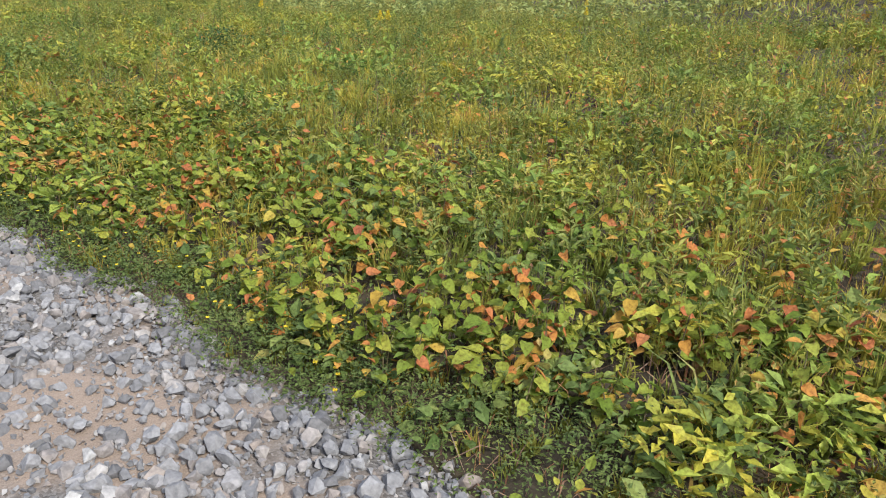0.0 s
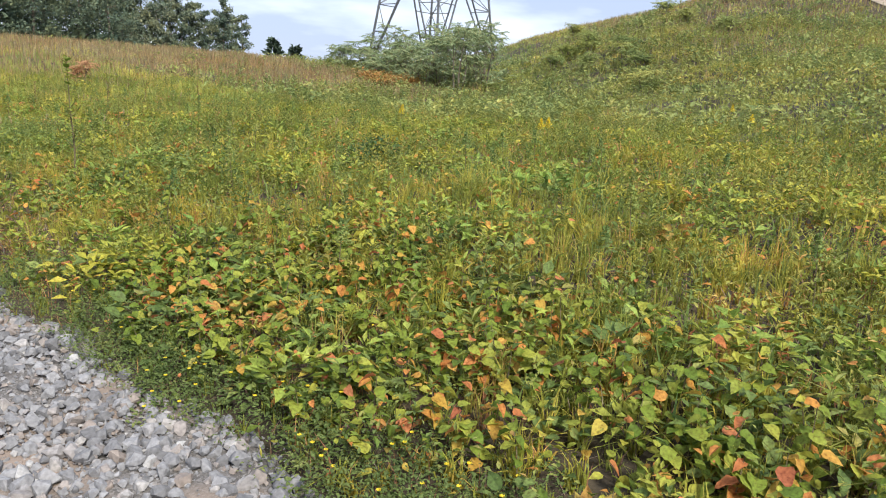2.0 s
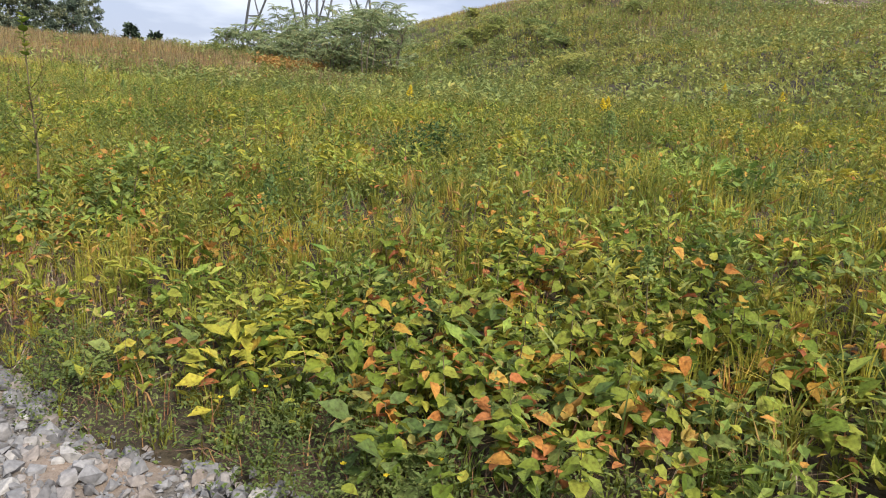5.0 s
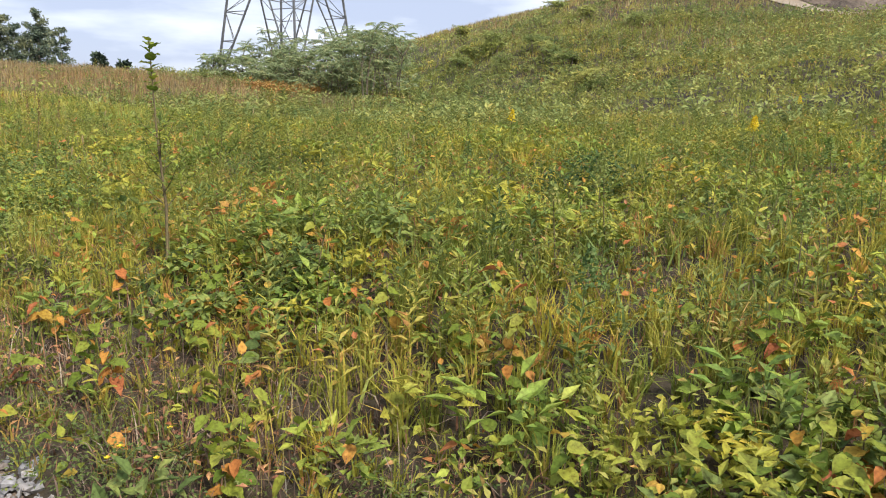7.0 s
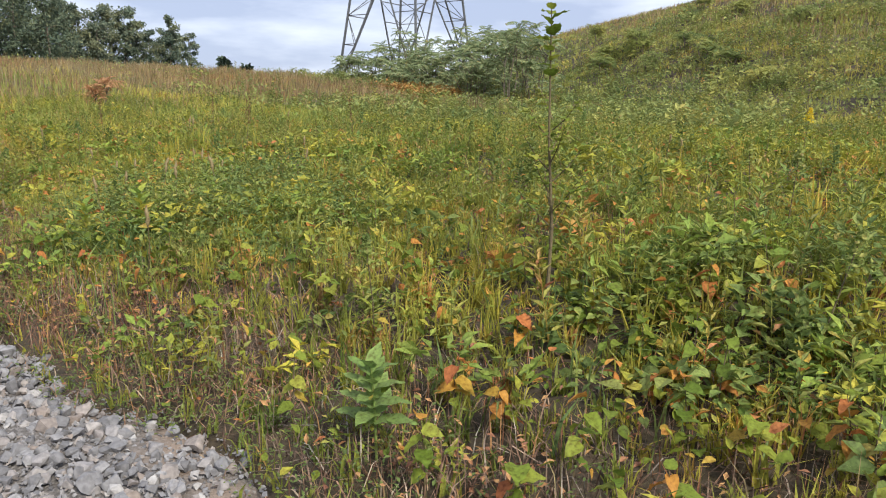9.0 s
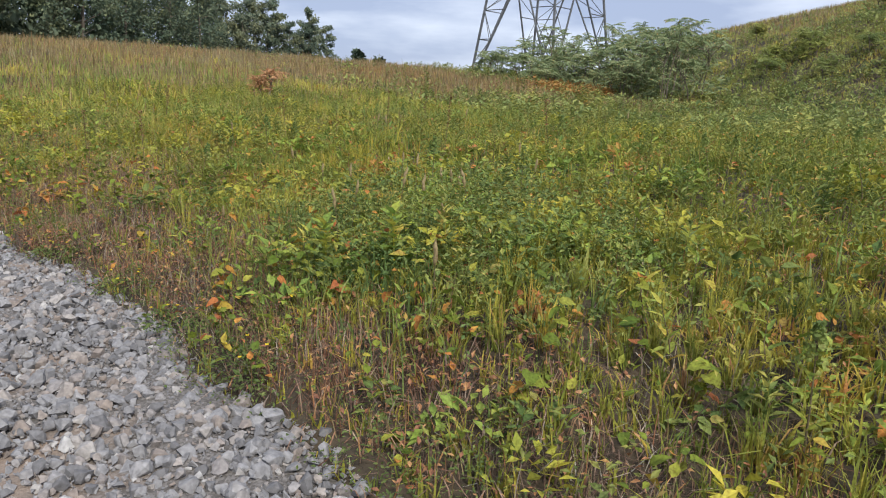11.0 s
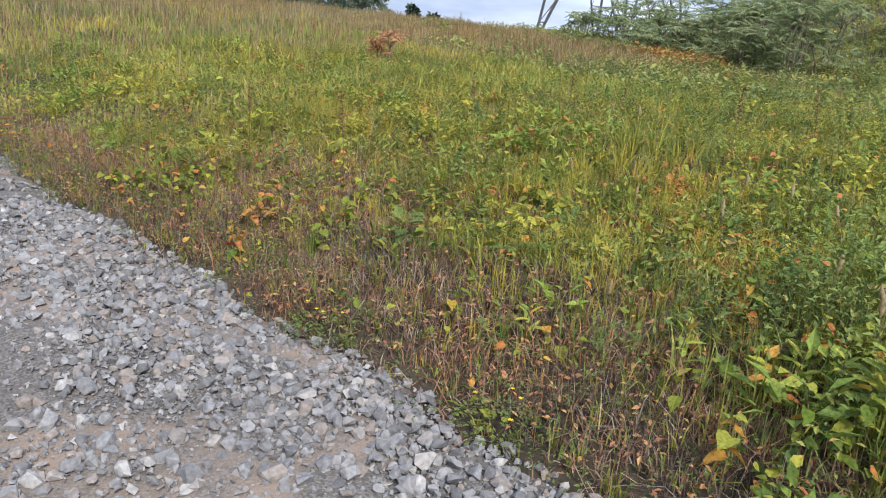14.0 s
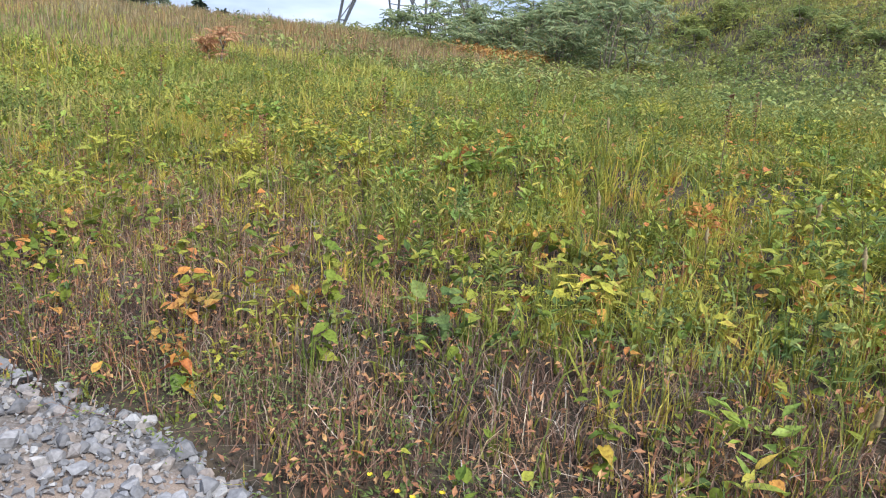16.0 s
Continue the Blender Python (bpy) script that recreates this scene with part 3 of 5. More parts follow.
def undergrowth():
    """Low bushes filling the foot of the forest."""
    n = 5200
    t = rng.random(n)
    x, y = -32 + 52 * t + rng.normal(0, 1.6, n), 47 + 31 * t + rng.random(n) * 9 + 2.0
    pos = on_land(x, y, 0) + np.stack([0 * x, 0 * x, rng.random(n) ** 1.3 * 3.4], -1)
    v, f = scatter(CLUMP_V, CLUMP_F, pos, turns(rng.uniform(0, 6.28, n), rng.normal(0.2, 0.6, n), rng.uniform(0, 6.28, n)), rng.uniform(0.35, 0.75, n))
    return tagged(new("undergrowth", raw_mesh("undergrowth", v, f, MAT_TREE)), "dark green bushes under the forest edge", "undergrowth", kind="stuff")


undergrowth()


def small_conifer(x, y, height, seed, label):
    r = np.random.default_rng(seed)
    ob = new("small_pine")
    ob.matrix_basis = pose(x, y, float(land(x, y)))
    v, f = tube([(0, 0, 0), (0.05, 0, height * 0.5), (0, 0.03, height)], [0.09, 0.06, 0.02], 6)
    child("trunk", raw_mesh("trunk", v, f, MAT_BARK), ob)
    n = 420
    h = r.random(n) ** 0.8
    a = r.uniform(0, 6.28, n)
    rad = height * 0.30 * (1.05 - h) * r.random(n) ** 0.5 * (1 + 0.5 * np.sin(h * 28))
    pos = np.stack([np.cos(a) * rad, np.sin(a) * rad, height * (0.12 + 0.88 * h)], -1)
    v, f = scatter(CLUMP_V * (0.5, 1, 1), CLUMP_F, pos, turns(a - 1.57, r.normal(0.35, 0.3, n), r.normal(0, 0.6, n)), height * 0.12 * r.uniform(0.7, 1.3, n))
    child("crown", raw_mesh("crown", v, f, MAT_CONIFER), ob)
    return tagged(ob, label, "pine tree", "young pines on the crest")


small_conifer(40.1, 95.2, 6.58 - float(land(40.1, 95.2)), 1, "young dark pine behind the meadow crest")
small_conifer(45.0, 99.5, 6.2 - float(land(45.0, 99.5)), 2, "short bushy dark pine behind the meadow crest")


# ---------------------------------------------------------------- sumac thicket
def frond(r, length, n=9):
    """A pinnate sumac leaf: pairs of narrow leaflets along an arching stalk."""
    lv, lf = SPRAY_V * (0.62, 1, 1), SPRAY_F
    bits = []
    for i in range(n):
        t = 0.18 + 0.82 * i / (n - 1)
        p = np.array([0, t, 0.28 * t - 0.42 * t * t]) * length
        for s in (-1, 1):
            m = turns(np.array([-s * 1.05]), np.array([-0.35 - 0.3 * t]))[0]
            bits.append((lv * length * 0.30 * (1.0 - 0.4 * abs(t - 0.5)) @ m.T + p, lf))
    return joined(bits)


FROND_V, FROND_F = frond(None, 1.0, 8)


def sumac(x, y, height, width, seed, label, material=None, stems=6, low=1.0):
    """Slender dark stems that fork near the top into flat umbrellas of drooping pinnate leaves, over a looser lower storey."""
    r = np.random.default_rng(seed)
    ob = new("sumac_shrub")
    ob.matrix_basis = pose(x, y, float(land(x, y)) - 0.05)
    pos, yaw, pitch = [], [], []
    for i in range(stems):
        a, lean = i * 2.4 + r.uniform(-0.5, 0.5), r.uniform(0.15, 0.5) * width
        hh = height * r.uniform(0.55, 1.05)
        foot = np.array([math.cos(a) * lean * 0.35, math.sin(a) * lean * 0.35, 0])
        fork = np.array([math.cos(a) * lean * 0.7, math.sin(a) * lean * 0.7, hh * r.uniform(0.55, 0.7)])
        mid = (foot + fork) / 2 + r.normal(0, 0.05, 3) * height / 2
        bits = [tube([foot, mid, fork], [0.032, 0.026, 0.020], 5)]
        for j in range(3):
            b = a + j * 2.1 + r.uniform(-0.4, 0.4)
            tip = fork + np.array([math.cos(b) * 0.26 * width * r.uniform(0.5, 1.2), math.sin(b) * 0.26 * width * r.uniform(0.5, 1.2), hh - fork[2] - r.uniform(0, 0.22) * hh])
            bits.append(tube([fork, (fork + tip) / 2 + np.array((0, 0, -0.03)), tip], [0.018, 0.014, 0.009], 4))
            k = 11
            pos.append(np.repeat(tip[None], k, 0) + r.normal(0, 0.05, (k, 3))); yaw.append(np.arange(k) * 2.4 + r.random()); pitch.append(r.normal(0.1, 0.3, k))
        child("stem", raw_mesh("stem", *joined(bits), MAT_BARK), ob)
        for _ in range(int(3.4 * low)):
            p = foot + np.array([r.normal(0, 0.34 * width), r.normal(0, 0.34 * width), hh * r.uniform(0.08, 0.62)])
            k = 7
            pos.append(np.repeat(p[None], k, 0) + r.normal(0, 0.12, (k, 3))); yaw.append(np.arange(k) * 2.4 + r.random()); pitch.append(r.normal(0.35, 0.3, k))
    pos, yaw, pitch = np.concatenate(pos), np.concatenate(yaw), np.concatenate(pitch)
    n = len(pos)
    v, f = scatter(FROND_V, FROND_F, pos, turns(yaw, pitch, r.normal(0, 0.2, n)), r.uniform(0.30, 0.52, n) * min(1.0, 0.35 + height / 3.2))
    child("foliage", raw_mesh("foliage", v, f, material or MAT_SUMAC), ob)
    return tagged(ob, label, "shrub", "sumac thicket")


for i, (x, y, h) in enumerate(((22.3, 41.8, 1.6), (23.3, 40.6, 2.0), (24.4, 39.6, 2.2), (22.9, 38.8, 1.5), (25.5, 40.5, 2.2), (24.0, 37.2, 2.2), (25.2, 36.6, 2.6), (22.8, 35.6, 1.7),
                               (24.6, 34.6, 2.8), (26.0, 34.8, 2.6), (23.2, 33.4, 2.6), (25.0, 32.6, 2.9), (22.5, 31.2, 2.8), (23.6, 30.6, 2.5), (22.2, 33.0, 1.5), (21.9, 37.0, 1.3))):
    sumac(x, y, h * 1.12, 1.9, 20 + i, "green staghorn sumac shrub in a thicket on the slope", stems=5)
for i, (x, y, h) in enumerate(((30.5, 31.0, 1.0), (28.5, 27.0, 0.9), (29.4, 29.9, 1.1), (26.2, 23.8, 0.8), (27.8, 30.5, 1.0), (27.1, 27.8, 1.0), (27.1, 25.4, 0.9), (30.1, 32.2, 0.9), (23.5, 21.2, 0.7), (33.5, 27.5, 0.8), (31.8, 24.0, 0.7), (36.0, 31.0, 1.0), (35.0, 36.5, 1.1), (38.0, 28.0, 0.9))):
    sumac(x, y, h * 0.9, 0.9, 60 + i, "low green sumac on the hillside", MAT_HILLHERB, stems=4, low=0.8)
sumac(6.5, 28.8, 0.75, 0.5, 91, "small sumac with red autumn leaves in the meadow", MAT_RED, 2)

# ---------------------------------------------------------------- track and bank on the hilltop
def ribbon(name, centre, width, lift, material, rise=0.0):
    """A strip along the ground: centre line points, width, and how high its far side stands."""
    c = np.asarray(centre, float)
    c = np.column_stack([np.interp(np.linspace(0, 1, 60), np.linspace(0, 1, len(c)), c[:, k]) for k in (0, 1)])
    t = np.gradient(c, axis=0); t /= np.linalg.norm(t, axis=1, keepdims=True)
    side = np.stack([t[:, 1], -t[:, 0]], -1)
    s = np.linspace(-0.5, 0.5, 9)
    xy = c[:, None] + side[:, None] * (s[None, :, None] * width * (1 + 0.12 * np.sin(np.arange(60) * 0.9))[:, None, None])
    z = land(xy[..., 0], xy[..., 1]) + lift
    z = z + rise * np.sin((s + 0.5) * math.pi)[None] * (1 + 0.25 * np.sin(np.arange(60) * 0.7))[:, None] if rise else z
    v = np.concatenate([xy, z[..., None]], -1).reshape(-1, 3)
    a = (np.arange(59)[:, None] * 9 + np.arange(8)[None]).ravel()
    return new(name, raw_mesh(name, v, np.stack([a, a + 1, a + 10, a + 9], -1), material, True))


TRACK = [(41.6, 25.6), (40.6, 23.6), (39.6, 20.6), (38.7, 18.2), (38.4, 15.4), (38.2, 12.0), (38.0, 4.0)]
tagged(ribbon("dirt_track", TRACK, 1.0, 0.06, MAT_DIRT), "pale dirt track along the hilltop", kind="structure")
tagged(ribbon("cut_bank", [(42.8, 24.6), (41.7, 22.4), (40.8, 20.0), (40.2, 17.6), (40.0, 15.0), (39.8, 11.5), (39.6, 4.0)], 1.3, 0.03, MAT_BANK, 0.42), "dark eroded soil bank beside the hilltop track", kind="structure")

# ---------------------------------------------------------------- meadow cover
def patches(x, y, f, seed):
    """A smooth value in 0..1 that drifts over the field at about 1/f metres."""
    s = 0
    for i in range(4):
        a = seed * 1.7 + i * 2.1
        s = s + np.sin(f * (1 + 0.55 * i) * (x * math.cos(a) + y * math.sin(a)) * 2.2 + seed * 3.3 + i)
    return 0.5 + s / 8 * 1.4


def leafy(x, y):
    """How much broad-leaved cover grows at a place."""
    d = x - verge(y)
    near = np.exp(-((d - 0.9) / 1.1) ** 2) * (1 - step01((y - 7.4) / 1.6))
    low = np.exp(-(((x - 4.5) / 1.0) ** 2 + ((y - 7.8) / 0.9) ** 2))
    bramble = np.exp(-(((x - 3.7) / 0.75) ** 2 + ((y - 11.4) / 0.75) ** 2))
    verge_green = np.exp(-(((x - 2.95) / 0.75) ** 2 + ((y - 15.6) / 1.1) ** 2))
    left = np.exp(-(((x - 1.1) / 0.7) ** 2 + ((y - 21.0) / 1.5) ** 2))
    mid = np.exp(-(((x - 2.7) / 0.8) ** 2 + ((y - 18.2) / 1.0) ** 2)) * 0.6
    return np.clip(near * np.clip(0.02 + 1.05 * patches(x, y, 1.0, 17), 0.05, 1) + low * 0.45 + bramble * 0.3 + verge_green * 0.4 + left * 0.35 + mid * 0.25 + 0.10 * patches(x, y, 0.5, 3), 0, 1)


def barren(x, y):
    """Where the cover is thin, brown and dead."""
    d = x - verge(y)
    strip = np.exp(-((d - 0.55) / 0.45) ** 2) * (0.75 * step01((y - 8.6) / 2.0) + 0.4 * step01((y - 12) / 3))
    spot = np.exp(-(((x - 2.05) / 0.45) ** 2 + ((y - 16.9) / 0.8) ** 2))
    left = np.exp(-(((x - 1.8) / 1.2) ** 2 + ((y - 20.0) / 2.6) ** 2)) * 1.15
    bank = np.exp(-(((x - 2.85) / 0.6) ** 2 + ((y - 15.2) / 1.1) ** 2))
    return np.clip((strip + spot + left) * (0.55 + 0.6 * patches(x, y, 1.1, 8)), 0, 1) * (1 - 0.95 * bank)


def spots(n, x0, x1, y0, y1, keep, by_edge=True):
    """Random places; x counts from the verge when by_edge is set. keep(x, y): the share that stays."""
    x, y = rng.uniform(x0, x1, n), rng.uniform(y0, y1, n)
    x = x + verge(y) if by_edge else x
    stay = rng.random(n) < keep(x, y)
    return x[stay], y[stay]


def tufted(x, y, cell, pull):
    """Draws places together into tufts about one cell apart; also gives each tuft's own height."""
    i, j = np.floor(x / cell), np.floor(y / cell)
    h = lambda k: np.mod(np.sin(i * 127.1 + j * 311.7 + k * 74.7) * 43758.5453, 1.0)
    cx, cy = (i + 0.15 + 0.7 * h(1)) * cell, (j + 0.15 + 0.7 * h(2)) * cell
    return x + (cx - x) * pull, y + (cy - y) * pull, 0.55 + 0.95 * h(3)


def blades(x, y, height, width, lean=0.35, lift=0.0, far=False):
    """Bent, tapering blades of grass of two segments."""
    n = len(x)
    p = on_land(x, y, lift - 0.01)
    a, h = rng.uniform(0, 6.28, n), np.asarray(height) * rng.uniform(0.55, 1.25, n)
    side = np.stack([np.cos(a), np.sin(a), 0 * a], -1) * (np.asarray(width) * rng.uniform(0.7, 1.3, n))[:, None] / 2
    b = rng.uniform(0, 6.28, n)
    bend = np.stack([np.cos(b), np.sin(b), 0 * b], -1) * (h * np.abs(rng.normal(0, lean, n)))[:, None]
    up = np.stack([0 * a, 0 * a, h], -1)
    m = p + bend * 0.35 + up * 0.55
    t = p + bend + up * np.clip(1 - np.linalg.norm(bend, axis=1) / h * 0.35, 0.2, 1)[:, None]
    if far:
        return np.stack([p - side, p + side, t], 1).reshape(-1, 3), np.arange(n * 3).reshape(-1, 3)
    v = np.stack([p - side, p + side, m - side * 0.8, m + side * 0.8, t], 1).reshape(-1, 3)
    k = (np.arange(n) * 5)[:, None]
    f = np.concatenate([k + (0, 1, 3), k + (0, 3, 2), k + (2, 3, 4)], 1).reshape(-1, 3)
    return v, f


def stuff(name, geometry, material, label, category):
    return tagged(new(name, raw_mesh(name, *geometry, material)), label, category, kind="stuff")


def crest(x, y):
    """Falls from 1 on the green slope to 0.1 on the dry crest before the forest."""
    return 1 - 0.9 * step01((y - 26 - 5 * (patches(x, y, 0.3, 19) - 0.5)) / 9) * step01((24 - x) / 6)


def off_track(x, y):
    """1 away from the hilltop track and its bank, 0 on them."""
    xt = np.interp(y, [4.0, 12.0, 15.4, 18.2, 20.6, 23.6, 25.6], [38.0, 38.2, 38.4, 38.7, 39.6, 40.6, 41.6])
    return np.where((y > 3) & (y < 25.8) & (x > xt - 0.6) & (x < xt + 2.0), 0.0, 1.0)


# near meadow: short mixed grass, thinner where it is barren or leafy
green = lambda x, y: np.clip(1 - 0.72 * barren(x, y) - 0.10 * leafy(x, y), 0.06, 1) * np.clip((x - verge(y) + 0.06) / 0.3, 0.12, 1)
x1, y1 = spots(128000, 0.0, 3.8, 0.3, 24, green)
fade = lambda x, y, a, b: step01((x - verge(y) - a) / (b - a))
x2, y2 = spots(98000, 3.8, 14.0, 0.5, 31, lambda x, y: np.clip(0.55 + 0.7 * patches(x, y, 0.7, 2), 0.3, 1) * (1 - fade(x, y, 9.5, 14)))
x1, y1, t1 = tufted(x1, y1, 0.17, 0.55)
x2, y2, t2 = tufted(x2, y2, 0.26, 0.6)
tall = lambda x, y: 0.11 + 0.10 * patches(x, y, 0.8, 5) + 0.05 * np.clip((x - verge(y)) / 5, 0, 1)
stuff("meadow_grass", joined([blades(x1, y1, tall(x1, y1) * np.clip(0.45 + 0.55 * (x1 - verge(y1)) / 0.8, 0.4, 1) * t1, 0.0072 + 0.004 * (rng.random(len(x1)) > 0.85), 0.6), blades(x2, y2, tall(x2, y2) * 1.15 * t2, 0.0135, 0.9)]), MAT_GRASS, "yellow-green mixed meadow grass beside the gravel track", "grass")

xa, ya = spots(125000, 9.5, 34, 0, 48, lambda x, y: fade(x, y, 9.5, 15) * np.clip(0.4 + 0.8 * patches(x, y, 0.3, 4), 0.25, 1) * off_track(x, y) * (0.3 + 0.7 * crest(x, y)))
xb, yb = spots(50000, 0.05, 12.5, 24, 48, lambda x, y: np.clip(1.2 - (y - 24) / 15, 0.15, 1))
xc, yc = spots(52000, 30, 66, 2, 66, lambda x, y: 0.8 * off_track(x, y), False)
stuff("hillside_grass", joined([blades(xa, ya, 0.26, 0.034, 0.8, far=True), blades(xb, yb, 0.30 * np.clip((xb - verge(yb)) / 3, 0.2, 1), 0.028, 0.6), blades(xc, yc, 0.31, 0.062, 0.7, far=True)]), MAT_GRASS_FAR, "green grass over the rising hillside", "grass")

# rich green swathes: tall blades in the dip of the meadow and where the bank is damp
damp = lambda x, y: np.clip(1.1 * np.exp(-(((x - 7.5) / 3.2) ** 2 + ((y - 20.5) / 5.5) ** 2)) * (0.3 + patches(x, y, 0.5, 27)) + 0.9 * np.exp(-(((x - 3.9) / 1.0) ** 2 + ((y - 15.9) / 1.6) ** 2)) + 0.45 * np.exp(-(((x - 7.2) / 3.0) ** 2 + ((y - 7.5) / 4.0) ** 2)) + 0.30 * (patches(x, y, 0.75, 29) > 0.62), 0, 1) * (1 - barren(x, y))
xl, yl = spots(42000, 0.7, 11, 1, 27, damp)
stuff("lush_grass", blades(*tufted(xl, yl, 0.3, 0.6)[:2], 0.26, 0.0135, 0.65), MAT_LUSH, "tall rich green grass in swathes across the meadow", "grass")

# dry stalks: sparse everywhere, thick on the crest and the hilltop
x3, y3 = spots(34000, 0.1, 12, 0.3, 30, lambda x, y: np.clip(0.12 + 0.55 * barren(x, y) + 0.25 * patches(x, y, 0.9, 11) ** 2, 0, 1))
x4, y4 = spots(70000, -1.0, 26, 26, 50, lambda x, y: np.clip((y - 27) / 11 + 0.3 * (patches(x, y, 0.3, 9) - 0.5), 0.04, 0.85))
e4 = lambda x, y: ((x - 8) * 33 - (y - 5) * 17) / 37.1
x5, y5 = spots(76000, 22, 62, 4, 64, lambda x, y: np.clip((e4(x, y) - 7) / 7, 0.03, 1) * off_track(x, y), False)
stuff("dry_grass", joined([blades(x3, y3, 0.22, 0.0045, 0.5), blades(x4[::3], y4[::3], 0.44, 0.020, 0.25), blades(x5[::2], y5[::2], 0.36, 0.045, 0.3, far=True)]), MAT_DRY, "straw-coloured dry grass stalks in the meadow", "grass")
xr, yr = spots(22000, 0.4, 9, 17, 33, lambda x, y: np.clip(patches(x, y, 0.45, 21) * 1.3 - 0.35, 0, 1) * step01((y - 17) / 6))
stuff("russet_grass", joined([blades(x4[1::3], y4[1::3], 0.42, 0.020, 0.25), blades(x4[2::3], y4[2::3], 0.38, 0.022, 0.25, far=True), blades(x5[1::2], y5[1::2], 0.34, 0.045, 0.3, far=True), blades(xr, yr, 0.30, 0.006, 0.35)]), MAT_RUSSET, "russet seeding grass on the crest of the meadow", "grass")

x6, y6 = spots(85000, -0.05, 4.5, 0.3, 24, lambda x, y: np.clip(0.22 + 0.9 * barren(x, y), 0, 1) * np.clip((x - verge(y)) / 0.2 + 0.75, 0, 1))
x7, y7 = spots(70000, 0.1, 4.6, 9, 26, lambda x, y: barren(x, y))
stuff("dead_thatch", joined([blades(x6, y6, 0.10, 0.0065, 1.5), blades(x7, y7, 0.17, 0.005, 0.7)]), MAT_THATCH, "flattened brown dead stems over the soil", "thatch")


xs, ys = spots(36000, 0.05, 9.0, 0.8, 27, lambda x, y: np.clip(patches(x, y, 0.65, 33) * 1.5 - 0.3, 0.06, 1) * (1 - 0.5 * leafy(x, y)) * np.clip(1.25 - (x - verge(y)) / 8, 0.3, 1))
stuff("reddish_stems", blades(xs, ys, 0.17, 0.0055, 0.5), MAT_REDSTEM, "thin red-brown stems standing among the grass", "stems")

# fine weeds along the gravel's edge
SMALL_V, SMALL_F = np.array([(0, 0, 0), (-0.24, 0.45, 0.07), (0.24, 0.45, 0.07), (0, 1, -0.12)], float), np.array([(0, 3, 1), (0, 2, 3)])


MID_V = np.array([(0, 0, 0), (-0.25, 0.2, 0.05), (-0.31, 0.5, 0.05), (0, 1, -0.2), (0.31, 0.5, 0.05), (0.25, 0.2, 0.05), (0, 0.45, -0.05)], float)
MID_F = np.array([(0, 6, 1), (1, 6, 2), (2, 6, 3), (3, 6, 4), (4, 6, 5), (5, 6, 0)])


def weeds(n, x0, x1, y0, y1, keep, size, spread, count, mat, name, label, by_edge=True, height=0.12, shape=(0.5, 0.12, 0.18), pitch=0.35):
    x, y = spots(n, x0, x1, y0, y1, keep, by_edge)
    m = len(x)
    hh = height * rng.uniform(0.5, 1.3, m)
    xs, ys = np.repeat(x, count) + rng.normal(0, spread, m * count), np.repeat(y, count) + rng.normal(0, spread, m * count)
    z = land(np.repeat(x, count), np.repeat(y, count)) + np.repeat(hh, count) * rng.uniform(0.35, 1.1, m * count)
    lv, lf = leaf_shape(*shape) if len(shape) == 3 else (SMALL_V, SMALL_F) if shape == "s" else (MID_V, MID_F)
    k = m * count
    return stuff(name, scatter(lv, lf, np.stack([xs, ys, z], -1), turns(rng.uniform(0, 6.28, k), rng.normal(pitch, 0.4, k), rng.normal(0, 0.35, k)), size * rng.uniform(0.55, 1.25, k)), mat, label, "weeds")


weeds(20000, -0.12, 0.7, 0.8, 26, lambda x, y: np.clip(1.1 - np.abs(x - verge(y) - 0.16) / 0.42, 0, 1) * (1 - 0.72 * step01((y - 9) / 2.2)) * (0.4 + 0.6 * (patches(x, y, 1.0, 31) > 0.42)), 0.021, 0.045, 10, MAT_VETCH, "verge_weeds", "small green weeds along the gravel edge", height=0.13, shape="s")
weeds(7600, 0.22, 5.0, 0.5, 23, lambda x, y: leafy(x, y) ** 1.2, 0.066, 0.075, 6, MAT_LEAF, "leafy_ground_cover", "broad-leaved cover with leaves turning orange and red", height=0.19, shape=(0.78, 0.14, 0.30), pitch=-0.1)
weeds(11500, 0.0, 11.0, 0.5, 28, lambda x, y: (0.25 + 0.5 * patches(x, y, 0.6, 41)) * (1 - 0.75 * barren(x, y)), 0.052, 0.05, 4, MAT_LEAF, "scattered_leaves", "scattered broad leaves among the grass, some orange", height=0.20, shape="m")
weeds(16000, 0.2, 13.0, 0.5, 30, lambda x, y: (1 - fade(x, y, 9, 13)) * np.clip(patches(x, y, 0.55, 51) * 1.3 - 0.2, 0.1, 1) * (1 - 0.85 * barren(x, y)), 0.038, 0.055, 12, MAT_HERB, "meadow_herbs", "green leafy herbs among the meadow grass", height=0.28, shape="s", pitch=0.45)
weeds(9000, 0.05, 6, 6, 26, lambda x, y: np.clip(barren(x, y) ** 1.2 + 0.08 * patches(x, y, 0.8, 37), 0, 1), 0.036, 0.05, 7, MAT_REDSTEM, "dead_leaf_litter", "red-brown withered leaves on the bare ground", height=0.10, shape="s", pitch=0.1)
weeds(15000, 10, 36, 2, 48, lambda x, y: fade(x, y, 10, 16) * np.clip(patches(x, y, 0.22, 61) * 1.4 - 0.25, 0.08, 1) * off_track(x, y) * crest(x, y), 0.15, 0.15, 7, MAT_HILLHERB, "hillside_herbs", "green herbs and low shrubs on the hillside", height=0.36, shape="s", pitch=0.4)
weeds(1100, 19.6, 23.2, 33.0, 37.2, lambda x, y: np.clip(patches(x, y, 0.5, 5) * 1.4 - 0.3, 0, 1), 0.15, 0.15, 7, MAT_FERN, "orange_ferns", "orange-brown bracken at the foot of the thicket", False, height=0.35, shape="m")
